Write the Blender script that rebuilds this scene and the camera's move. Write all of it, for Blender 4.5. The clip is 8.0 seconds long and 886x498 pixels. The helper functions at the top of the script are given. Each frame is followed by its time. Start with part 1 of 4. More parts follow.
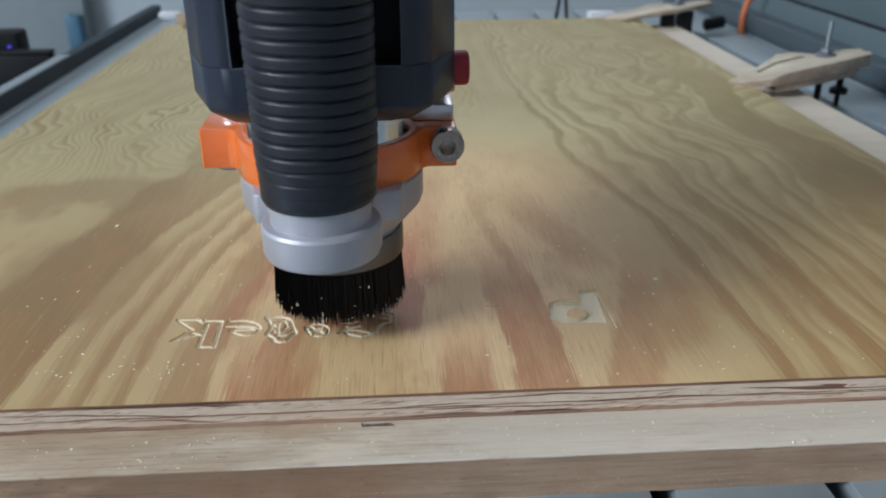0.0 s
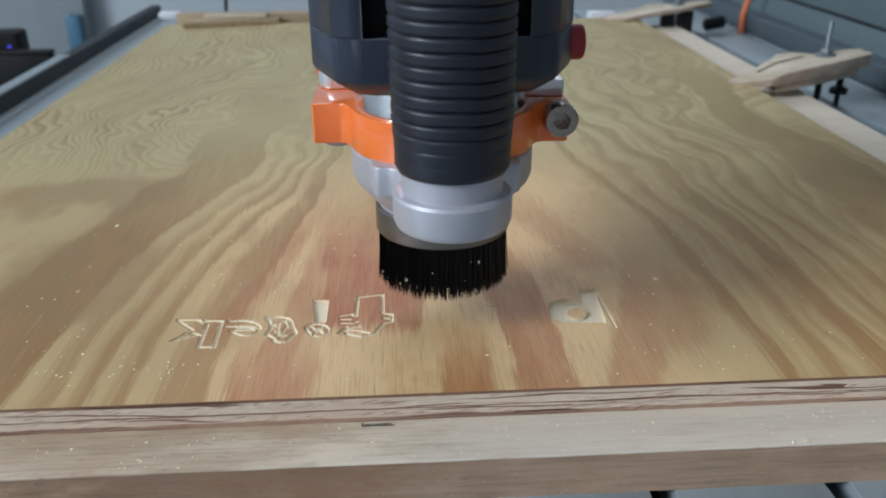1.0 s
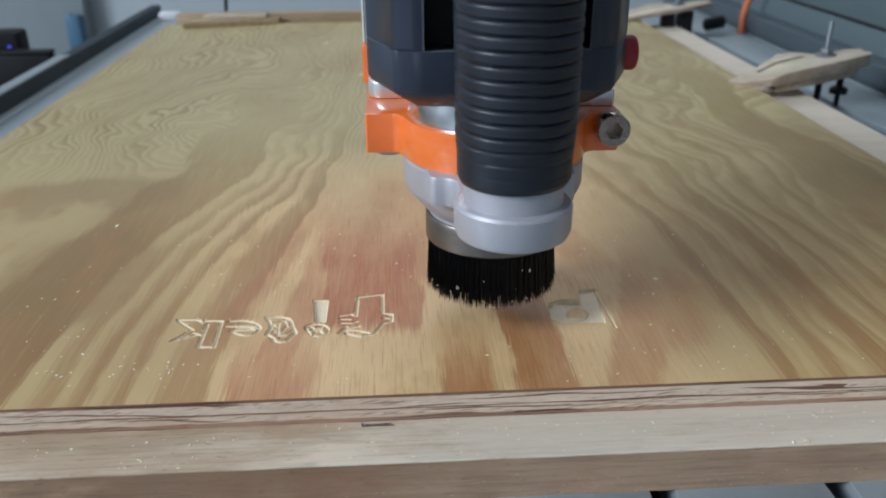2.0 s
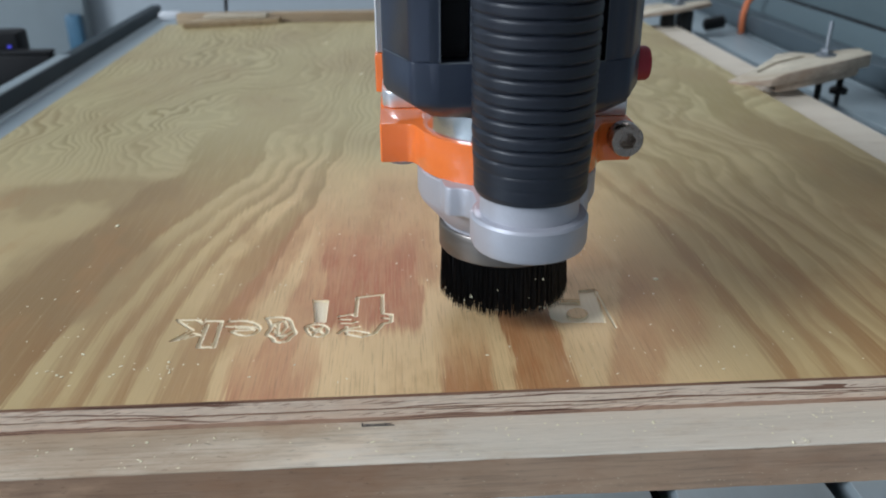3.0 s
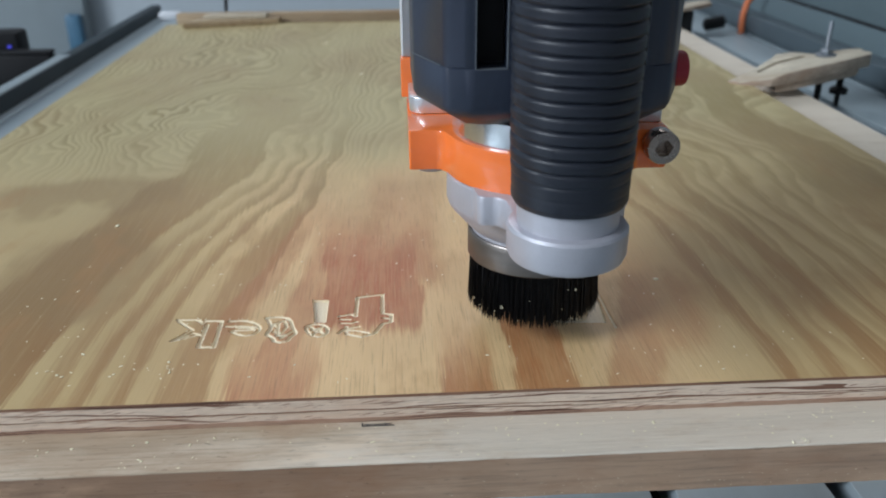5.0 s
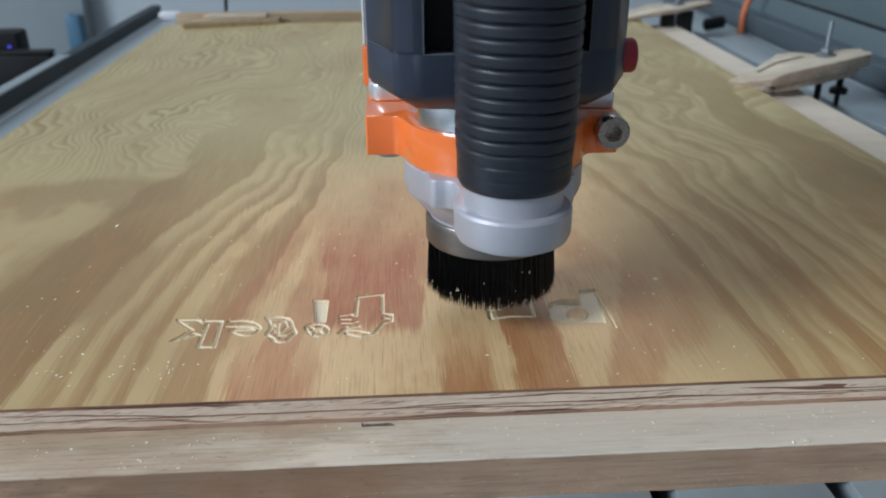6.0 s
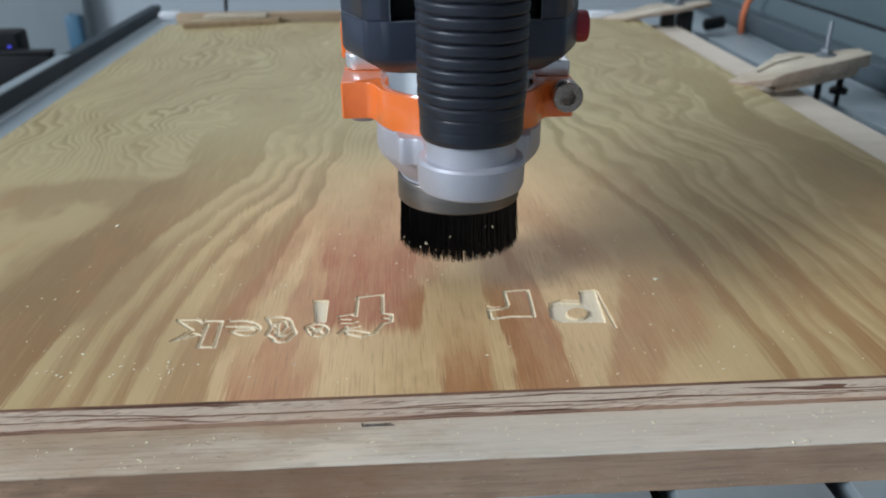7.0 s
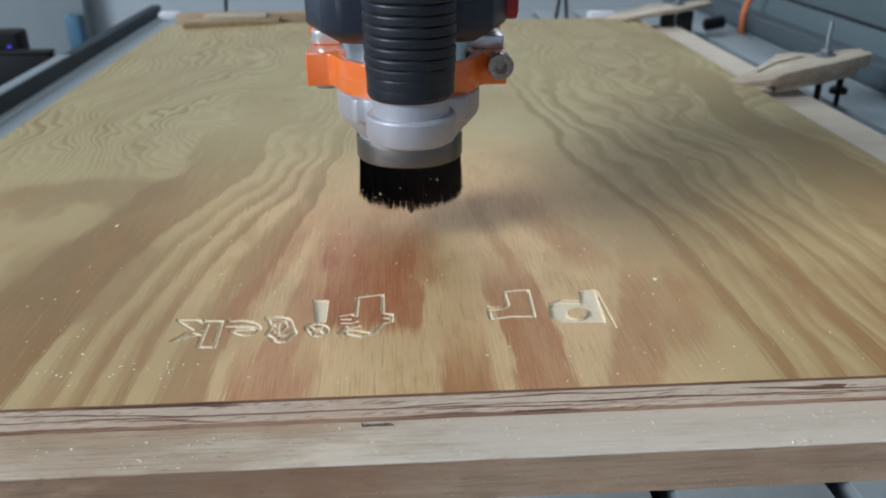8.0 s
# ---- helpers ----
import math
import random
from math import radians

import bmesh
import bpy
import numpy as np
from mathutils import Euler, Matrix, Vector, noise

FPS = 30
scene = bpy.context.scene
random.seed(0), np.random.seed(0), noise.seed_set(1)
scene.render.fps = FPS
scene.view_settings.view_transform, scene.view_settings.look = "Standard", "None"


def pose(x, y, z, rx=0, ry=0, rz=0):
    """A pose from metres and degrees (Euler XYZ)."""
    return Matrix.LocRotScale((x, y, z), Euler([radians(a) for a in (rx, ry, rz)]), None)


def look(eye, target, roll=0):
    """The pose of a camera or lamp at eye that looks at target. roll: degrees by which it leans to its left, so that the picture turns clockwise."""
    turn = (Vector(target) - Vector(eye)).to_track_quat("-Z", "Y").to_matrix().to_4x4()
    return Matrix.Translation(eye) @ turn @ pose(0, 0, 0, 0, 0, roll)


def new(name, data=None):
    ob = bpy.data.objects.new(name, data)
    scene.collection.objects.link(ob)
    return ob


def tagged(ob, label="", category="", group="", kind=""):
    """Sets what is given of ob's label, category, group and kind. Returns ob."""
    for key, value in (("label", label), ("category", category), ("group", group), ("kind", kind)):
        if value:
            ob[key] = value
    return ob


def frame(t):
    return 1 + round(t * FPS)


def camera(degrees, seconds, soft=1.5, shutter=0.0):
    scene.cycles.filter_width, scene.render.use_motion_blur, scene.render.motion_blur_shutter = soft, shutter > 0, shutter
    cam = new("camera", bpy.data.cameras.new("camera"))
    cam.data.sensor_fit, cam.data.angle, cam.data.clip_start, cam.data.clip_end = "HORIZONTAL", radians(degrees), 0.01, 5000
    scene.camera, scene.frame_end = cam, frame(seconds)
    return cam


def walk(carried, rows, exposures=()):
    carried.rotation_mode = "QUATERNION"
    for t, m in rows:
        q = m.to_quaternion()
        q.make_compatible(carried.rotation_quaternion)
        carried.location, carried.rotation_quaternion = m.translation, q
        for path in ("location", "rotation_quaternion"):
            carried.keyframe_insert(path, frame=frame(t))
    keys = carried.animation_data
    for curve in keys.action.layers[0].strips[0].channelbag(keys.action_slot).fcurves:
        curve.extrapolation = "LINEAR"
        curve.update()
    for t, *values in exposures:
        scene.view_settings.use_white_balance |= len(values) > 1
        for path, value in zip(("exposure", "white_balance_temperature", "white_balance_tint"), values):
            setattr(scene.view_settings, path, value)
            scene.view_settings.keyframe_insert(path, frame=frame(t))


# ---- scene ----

# ---- camera: a phone on a stand, not moving ----
cam = camera(56.8, 8.0, soft=1.9)
EYE = Matrix(((0.998221, 0.030242, -0.051375, 0.0), (-0.059306, 0.416142, -0.907364, 0.0),
              (-0.006061, 0.908797, 0.417195, 0.143), (0, 0, 0, 1)))
walk(cam, [(0.0, EYE), (8.0, EYE)])
cam.data.dof.use_dof = True
cam.data.dof.focus_distance = 0.27
cam.data.dof.aperture_fstop = 17.0
scene.view_settings.exposure = 0.0

# ---- world and light ----
world = bpy.data.worlds.new("world")
scene.world = world
world.use_nodes = True
wn = world.node_tree
sky = wn.nodes.new("ShaderNodeTexSky")
sky.sky_type = "NISHITA"
sky.sun_disc = False
sky.sun_elevation, sky.sun_rotation = radians(35), radians(-80)
wn.links.new(sky.outputs[0], wn.nodes["Background"].inputs[0])
wn.nodes["Background"].inputs[1].default_value = 0.12


def area_lamp(name, w, h, power, colour, m):
    d = bpy.data.lights.new(name, "AREA")
    d.shape, d.size, d.size_y, d.energy, d.color = "RECTANGLE", w, h, power, colour
    ob = new(name, d)
    ob.matrix_world = m
    return ob


area_lamp("window_daylight", 2.3, 1.7, 297, (0.81, 0.893, 1.0), look((-4.45, -1.70, 2.65), (0.0, 0.25, 0.0)))
area_lamp("back_window_daylight", 1.2, 0.9, 9.5, (0.97, 0.97, 1.0), look((0.05, 2.17, 1.6), (0.0, 0.25, 0.0)))


# ---- materials ----
class Nodes:
    """A small wrapper round a material's node tree."""

    def __init__(self, name):
        self.m = bpy.data.materials.new(name)
        self.m.use_nodes = True
        self.t = self.m.node_tree
        self.b = self.t.nodes["Principled BSDF"]

    def link(self, a, sock):
        if isinstance(a, bpy.types.NodeSocket):
            self.t.links.new(a, sock)
        elif a is not None:
            sock.default_value = a

    def pos(self, obj=False):
        if obj:
            return self.t.nodes.new("ShaderNodeTexCoord").outputs["Object"]
        return self.t.nodes.new("ShaderNodeNewGeometry").outputs["Position"]

    def sep(self, v):
        n = self.t.nodes.new("ShaderNodeSeparateXYZ")
        self.link(v, n.inputs[0])
        return n.outputs

    def mapped(self, v, scale, off=(0, 0, 0)):
        n = self.t.nodes.new("ShaderNodeMapping")
        self.link(v, n.inputs["Vector"])
        n.inputs["Scale"].default_value = scale
        n.inputs["Location"].default_value = off
        return n.outputs[0]

    def noise(self, v, scale=1.0, detail=3.0, rough=0.5, dist=0.0):
        n = self.t.nodes.new("ShaderNodeTexNoise")
        self.link(v, n.inputs["Vector"])
        n.inputs["Scale"].default_value = scale
        n.inputs["Detail"].default_value = detail
        n.inputs["Roughness"].default_value = rough
        n.inputs["Distortion"].default_value = dist
        return n.outputs[0]

    def math(self, op, a, b=None, c=None, clamp=False):
        n = self.t.nodes.new("ShaderNodeMath")
        n.operation, n.use_clamp = op, clamp
        for s, x in zip(n.inputs, (a, b, c)):
            self.link(x, s)
        return n.outputs[0]

    def step(self, v, lo, hi, a=0.0, b=1.0):
        n = self.t.nodes.new("ShaderNodeMapRange")
        n.interpolation_type = "SMOOTHSTEP"
        for s, x in zip(n.inputs, (v, lo, hi, a, b)):
            self.link(x, s)
        return n.outputs[0]

    def ramp(self, v, stops):
        n = self.t.nodes.new("ShaderNodeValToRGB")
        e = n.color_ramp.elements
        e[0].position, e[1].position = stops[0][0], stops[-1][0]
        for p, _ in stops[1:-1]:
            e.new(p)
        for el, (p, c) in zip(e, stops):
            el.color = (*c, 1) if isinstance(c, tuple) else (c, c, c, 1)
        self.link(v, n.inputs[0])
        return n.outputs[0]

    def mix(self, f, a, b, mode="MIX"):
        n = self.t.nodes.new("ShaderNodeMix")
        n.data_type, n.blend_type = "RGBA", mode
        self.link(f, n.inputs[0])
        for s, x in ((n.inputs[6], a), (n.inputs[7], b)):
            self.link((*x, 1) if isinstance(x, tuple) else x, s)
        return n.outputs[2]

    def bump(self, h, strength=0.3, dist=0.001):
        n = self.t.nodes.new("ShaderNodeBump")
        n.inputs["Strength"].default_value = strength
        n.inputs["Distance"].default_value = dist
        self.link(h, n.inputs["Height"])
        self.t.links.new(n.outputs[0], self.b.inputs["Normal"])

    def done(self, colour, rough=0.5, metal=0.0, spec=0.5, coat=0.0):
        self.link((*colour, 1) if isinstance(colour, tuple) else colour, self.b.inputs["Base Color"])
        self.link(rough, self.b.inputs["Roughness"])
        self.link(metal, self.b.inputs["Metallic"])
        self.b.inputs["Specular IOR Level"].default_value = spec
        self.b.inputs["Coat Weight"].default_value = coat
        return self.m


def plain(name, colour, rough=0.5, metal=0.0, var=0.12, scale=60.0, bump=0.1, spec=0.5, coat=0.0, stretch=(1, 1, 1)):
    """A plain surface with stains and grain at two scales."""
    n = Nodes(name)
    p = n.mapped(n.pos(True), stretch)
    big, fine = n.noise(p, scale, 3), n.noise(p, scale * 12, 2)
    dark = tuple(c * (1 - 2 * var) for c in colour)
    lite = tuple(min(1, c * (1 + 2 * var)) for c in colour)
    c = n.mix(n.math("MULTIPLY_ADD", fine, 0.4, n.math("MULTIPLY", big, 0.6)), dark, lite)
    n.bump(fine, bump, 0.0003)
    r = n.math("MULTIPLY_ADD", big, 0.2, rough - 0.1)
    return n.done(c, r, metal, spec, coat)


LEFT_RINGS = ((-156, -119, 0.95), (-112, -106, 0.6), (-101, -95.5, 0.8), (-89.5, -84, 0.85), (-75, -59, 0.9))
RIGHT_RINGS = ((117, 124, 0.9), (133, 139, 0.7), (147, 157, 0.85), (166, 171, 0.8), (179, 184, 0.9), (193, 197, 0.8), (208, 246, 0.85))


def ring_profile(n, u, rings, u0, u1):
    """Late-wood strength across the board from (start, end, strength) in millimetres: soft on one flank, crisp on the other."""
    t = n.math("MULTIPLY_ADD", u, 1000.0 / (u1 - u0), -u0 / (u1 - u0))
    stops = [(0.0, 0.0)]
    for a, b, v in rings:
        soft, crisp = min(2.2, (b - a) * 0.4), 0.9
        stops += [((a - soft - u0) / (u1 - u0), 0.0), ((a + soft - u0) / (u1 - u0), v * 0.85), ((b - crisp - u0) / (u1 - u0), v), ((b + crisp - u0) / (u1 - u0), 0.0)]
    return n.ramp(t, stops)


def veneer_material():
    """Pine face veneer: yellow early wood, brown late wood, reddish heartwood; freshly cut wood below the face is pale."""
    n = Nodes("pine_veneer")
    p = n.pos()
    x, y, z = n.sep(p)
    warp = n.noise(n.mapped(p, (6.0, 3.2, 0), (2.3, 0.4, 0)), 1.0, 2.0, 0.5)
    warp2 = n.noise(n.mapped(p, (24, 11, 0)), 1.0, 3.0, 0.55)
    streak = n.noise(n.mapped(p, (700, 28, 0)), 1.0, 3.0, 0.6)
    fine = n.noise(n.mapped(p, (2100, 45, 0)), 1.0, 3.0, 0.7)
    hair = n.noise(n.mapped(p, (1300, 26, 0), (5, 9, 0)), 1.0, 3.0, 0.65)
    patch = n.noise(n.mapped(p, (9, 5, 0), (7, 3, 0)), 1.0, 3.0)
    jag = n.math("MULTIPLY", n.math("ADD", n.math("MULTIPLY_ADD", hair, 0.6, n.math("MULTIPLY", streak, 0.4)), -0.5), 0.011)
    wob = n.math("ADD", n.noise(n.mapped(p, (28, 16, 0)), 1.0, 3.0), -0.5)
    # ring coordinate: constant along the grain, which drifts sideways up the board
    far = n.math("MULTIPLY", n.step(x, -0.005, -0.055), n.math("MULTIPLY", n.step(y, 0.222, 0.53, 0.0, 0.053), -1.0))
    side = n.math("MULTIPLY", n.step(x, 0.05, 0.09), n.step(x, 0.21, 0.16))
    side = n.math("MULTIPLY", side, n.step(y, 0.24, 0.62, 0.0, 0.036))
    base = n.math("ADD", x, n.math("ADD", far, side))
    swirl = n.noise(n.mapped(p, (13, 9.5, 0), (4.1, 1.7, 0)), 1.0, 2.5, 0.55)
    drift = n.math("MULTIPLY", n.math("ADD", swirl, -0.5), n.step(y, 0.27, 0.52, 0.0, 0.075))
    u = n.math("ADD", n.math("ADD", n.math("MULTIPLY_ADD", wob, 0.011, base), jag), drift)
    near = n.step(n.math("MULTIPLY_ADD", patch, 0.12, y), 0.54, 0.42)
    rings = n.math("ADD", ring_profile(n, u, LEFT_RINGS, -170.0, 0.0), ring_profile(n, u, RIGHT_RINGS, 0.0, 270.0))
    # finer rings further up, with a swirl round one old knot
    dx, dy = n.math("MULTIPLY_ADD", x, 10.0, 1.50), n.math("MULTIPLY_ADD", y, 8.0, -3.95)
    knot = n.math("POWER", 2.718, n.math("MULTIPLY", n.math("ADD", n.math("MULTIPLY", dx, dx), n.math("MULTIPLY", dy, dy)), -1.4))
    g = n.math("MULTIPLY_ADD", base, 118.0, n.math("MULTIPLY_ADD", warp, 19.0, n.math("MULTIPLY_ADD", warp2, 3.0, n.math("MULTIPLY", drift, 90.0))))
    g = n.math("ADD", g, n.math("MULTIPLY", knot, n.math("MULTIPLY_ADD", swirl, 15.0, 2.5)))
    saw = n.math("FRACT", g)
    saw = n.math("MULTIPLY", n.step(saw, 0.05, 0.75), n.step(saw, 1.0, 0.84))
    slow = n.math("MULTIPLY_ADD", n.math("SINE", n.math("MULTIPLY", g, 1.3)), 0.5, 0.5)
    fine_rings = n.math("MULTIPLY", saw, n.math("MULTIPLY_ADD", slow, 0.5, 0.5))
    fine_rings = n.math("MULTIPLY", fine_rings, n.step(patch, 0.32, 0.62, 0.55, 1.0))
    # where the broad rings give way to the fine ones: soon on the side of the knot, late on the other
    reach = n.step(n.math("ADD", n.math("MULTIPLY_ADD", patch, 0.14, y), n.step(x, -0.03, 0.12, 0.0, -0.16)), 0.44, 0.62)
    fade = n.step(patch, 0.35, 0.60, 0.7, 1.05)
    tone = n.math("MAXIMUM", n.math("MULTIPLY", n.math("MULTIPLY", rings, fade), n.math("MULTIPLY_ADD", reach, -0.55, 1.0)),
                  n.math("MULTIPLY", fine_rings, n.math("MULTIPLY_ADD", reach, 0.85, n.math("MULTIPLY", n.step(x, 0.10, 0.16, 0.0, 0.65), n.math("MULTIPLY_ADD", reach, -0.6, 1.0)))))
    tone = n.math("MULTIPLY", tone, n.step(streak, 0.25, 0.55, 0.75, 1.0), clamp=True)
    late = n.mix(n.step(n.math("MULTIPLY_ADD", patch, 0.25, y), 0.58, 0.36), (0.40, 0.262, 0.102), (0.365, 0.180, 0.062))
    late = n.mix(n.step(n.math("MULTIPLY_ADD", warp2, 0.05, x), -0.04, -0.13, 0.0, 0.9), late, (0.285, 0.165, 0.068))
    early = n.mix(n.step(patch, 0.35, 0.65), (0.67, 0.49, 0.235), (0.60, 0.425, 0.195))
    # lens fall-off put into the colour: early wood darker towards the left
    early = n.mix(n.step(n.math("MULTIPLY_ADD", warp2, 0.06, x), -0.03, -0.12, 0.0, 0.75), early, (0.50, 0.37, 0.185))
    mid = n.step(n.math("ABSOLUTE", n.math("ADD", x, -0.015)), 0.11, 0.05)
    sap = n.step(n.math("MULTIPLY_ADD", patch, 0.15, y), 0.38, 0.60)
    early = n.mix(n.math("MULTIPLY", sap, 0.85), early, (0.525, 0.445, 0.238))
    late = n.mix(n.math("MULTIPLY", sap, 0.85), late, (0.285, 0.215, 0.085))
    early = n.mix(n.math("MULTIPLY", n.math("MULTIPLY", near, mid), 0.7), early, (0.84, 0.555, 0.28))
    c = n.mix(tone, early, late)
    # smoky brown patches of late wood beside the knot
    smoke = None
    for kx, cx, ky, cy in ((20.0, -0.150, 36.0, 0.385), (34.0, -0.128, 20.0, 0.30), (40.0, -0.205, 30.0, 0.36)):
        ex, ey = n.math("MULTIPLY_ADD", n.math("MULTIPLY_ADD", wob, 0.05, x), kx, -kx * cx), n.math("MULTIPLY_ADD", n.math("MULTIPLY_ADD", warp2, 0.06, y), ky, -ky * (cy + 0.03))
        one = n.math("POWER", 2.718, n.math("MULTIPLY", n.math("ADD", n.math("MULTIPLY", ex, ex), n.math("MULTIPLY", ey, ey)), -1.0))
        smoke = one if smoke is None else n.math("MAXIMUM", smoke, one)
    smoke = n.step(n.math("MULTIPLY", smoke, n.step(warp2, 0.25, 0.6, 0.5, 1.0)), 0.22, 0.55)
    c = n.mix(n.math("MULTIPLY", smoke, 0.55), c, (0.30, 0.19, 0.085))
    # reddish heartwood bands: centre, half width, reach along the board, strength, lean
    wx = n.math("ADD", n.math("MULTIPLY_ADD", wob, 0.014, x), jag)
    wy = n.math("ADD", n.math("MULTIPLY_ADD", n.math("ADD", patch, -0.5), 0.04, y), n.math("MULTIPLY", jag, 4.0))
    red = None
    for xc, half, y0, y1, amt, lean, soft in ((-0.0125, 0.0195, 0.247, 0.335, 0.95, 0.0, 1.2), (-0.010, 0.0255, 0.285, 0.350, 0.65, 0.0, 5.0), (-0.008, 0.0190, 0.285, 0.405, 0.42, 0.10, 8.0), (0.019, 0.0075, 0.1, 0.236, 0.85, 0.0, 1.5), (0.042, 0.0100, 0.1, 0.290, 0.9, -0.05, 1.0), (0.046, 0.0035, 0.28, 0.34, 0.6, -0.1, 1.5),
                                              (0.089, 0.0075, 0.1, 0.290, 0.6, 0.31, 2.0), (0.1005, 0.0135, 0.225, 0.285, 0.55, 0.31, 6.0), (0.084, 0.010, 0.285, 0.365, 0.45, -0.3, 4.0), (-0.0385, 0.0125, 0.1, 0.232, 0.75, 0.05, 1.5),
                                              (-0.0365, 0.0065, 0.1, 0.315, 0.65, 0.12, 1.5), (-0.057, 0.0055, 0.24, 0.36, 0.45, 0.22, 1.5)):
        b1 = n.step(n.math("ABSOLUTE", n.math("MULTIPLY_ADD", n.math("ADD", y, -0.27), -lean, n.math("ADD", wx, -xc))), half + soft / 1000, half - soft / 1000, 0.0, amt)
        b1 = n.math("MULTIPLY", b1, n.math("MULTIPLY", n.step(wy, y0 - 0.008, y0 + 0.008), n.step(wy, y1 + 0.035, y1 - 0.035)))
        red = b1 if red is None else n.math("MAXIMUM", red, b1)
    mottle = n.noise(n.mapped(p, (75, 22, 0), (3, 6, 0)), 1.0, 4.0, 0.6)
    red = n.math("MULTIPLY", red, n.math("MULTIPLY", n.step(hair, 0.34, 0.56, 0.78, 1.0), n.step(mottle, 0.34, 0.6, 0.8, 1.05)), clamp=True)
    c = n.mix(red, c, n.mix(n.step(x, 0.0, 0.02), (0.46, 0.150, 0.062), (0.45, 0.175, 0.062)))
    c = n.mix(n.math("MULTIPLY", n.step(fine, 0.52, 0.68, 0.0, 0.46), n.math("MULTIPLY_ADD", n.math("MULTIPLY", near, mid), 0.85, 0.15)), c, (0.26, 0.125, 0.05))
    c = n.mix(n.math("MULTIPLY", n.step(hair, 0.55, 0.72, 0.0, 0.22), n.math("MULTIPLY", near, mid)), c, (0.85, 0.64, 0.40))
    blot = n.noise(n.mapped(p, (14, 10, 0)), 1.0, 3.0)
    c = n.mix(n.step(blot, 0.42, 0.66, 0.0, 0.30), c, (0.34, 0.21, 0.10))
    cloud = n.noise(n.mapped(p, (38, 17, 0), (1, 8, 0)), 1.0, 4.0, 0.6)
    c = n.mix(n.math("MULTIPLY", n.step(cloud, 0.54, 0.66, 0.0, 0.30), near), c, (0.42, 0.215, 0.085))
    cut = n.mix(streak, (0.78, 0.64, 0.43), (0.94, 0.84, 0.63))
    c = n.mix(n.step(z, -0.0001, -0.0004), c, cut)
    n.bump(n.math("MULTIPLY_ADD", fine, -0.6, streak), 0.3, 0.0003)
    return n.done(c, n.math("MULTIPLY_ADD", streak, 0.14, 0.35), 0.0, 0.30)


def edge_material(name, base, dark, turns, thr):
    """Sawn plywood edge: pale wood with long, thin, wandering brown late-wood lines."""
    n = Nodes(name)
    p = n.pos()
    w = n.noise(n.mapped(p, (7, 0, 90)), 1.0, 3.0, 0.55)
    mask = n.noise(n.mapped(p, (16, 0, 420), (3, 0, 1)), 1.0, 2.0, 0.5)
    x, y, z = n.sep(p)
    g = n.math("MULTIPLY_ADD", z, turns, n.math("MULTIPLY_ADD", w, 6.0, n.math("MULTIPLY", x, 5.0)))
    s = n.math("SINE", n.math("MULTIPLY", g, 6.2832))
    fine = n.noise(n.mapped(p, (160, 0, 2600)), 1.0, 3.0, 0.65)
    f = n.math("MULTIPLY", n.step(n.math("MULTIPLY_ADD", fine, 0.25, s), thr, thr + 0.14), n.step(mask, 0.44, 0.54), clamp=True)
    blot = n.noise(n.mapped(p, (25, 0, 200)), 1.0, 3.0)
    c = n.mix(n.step(fine, 0.3, 0.7), base, tuple(v * 0.78 for v in base))
    c = n.mix(n.step(blot, 0.5, 0.75, 0.0, 0.5), c, tuple(v * k for v, k in zip(base, (0.75, 0.62, 0.55))))
    tilt = n.t.nodes.new("ShaderNodeCombineXYZ")
    n.link(n.math("MULTIPLY", x, 130.0), tilt.inputs[0])
    n.link(n.math("MULTIPLY_ADD", z, 2300.0, n.math("MULTIPLY_ADD", x, -330.0, n.math("MULTIPLY", w, 9.0))), tilt.inputs[2])
    strokes = n.noise(tilt.outputs[0], 1.0, 2.0, 0.5)
    field = n.noise(n.mapped(p, (11, 0, 330), (8, 0, 4)), 1.0, 2.0, 0.5)
    c = n.mix(n.math("MULTIPLY", n.step(strokes, 0.57, 0.62, 0.0, 0.8), n.step(field, 0.44, 0.52)), c, tuple(v * 1.5 for v in dark))
    c = n.mix(f, c, dark)
    n.bump(fine, 0.35, 0.0005)
    return n.done(c, 0.65)


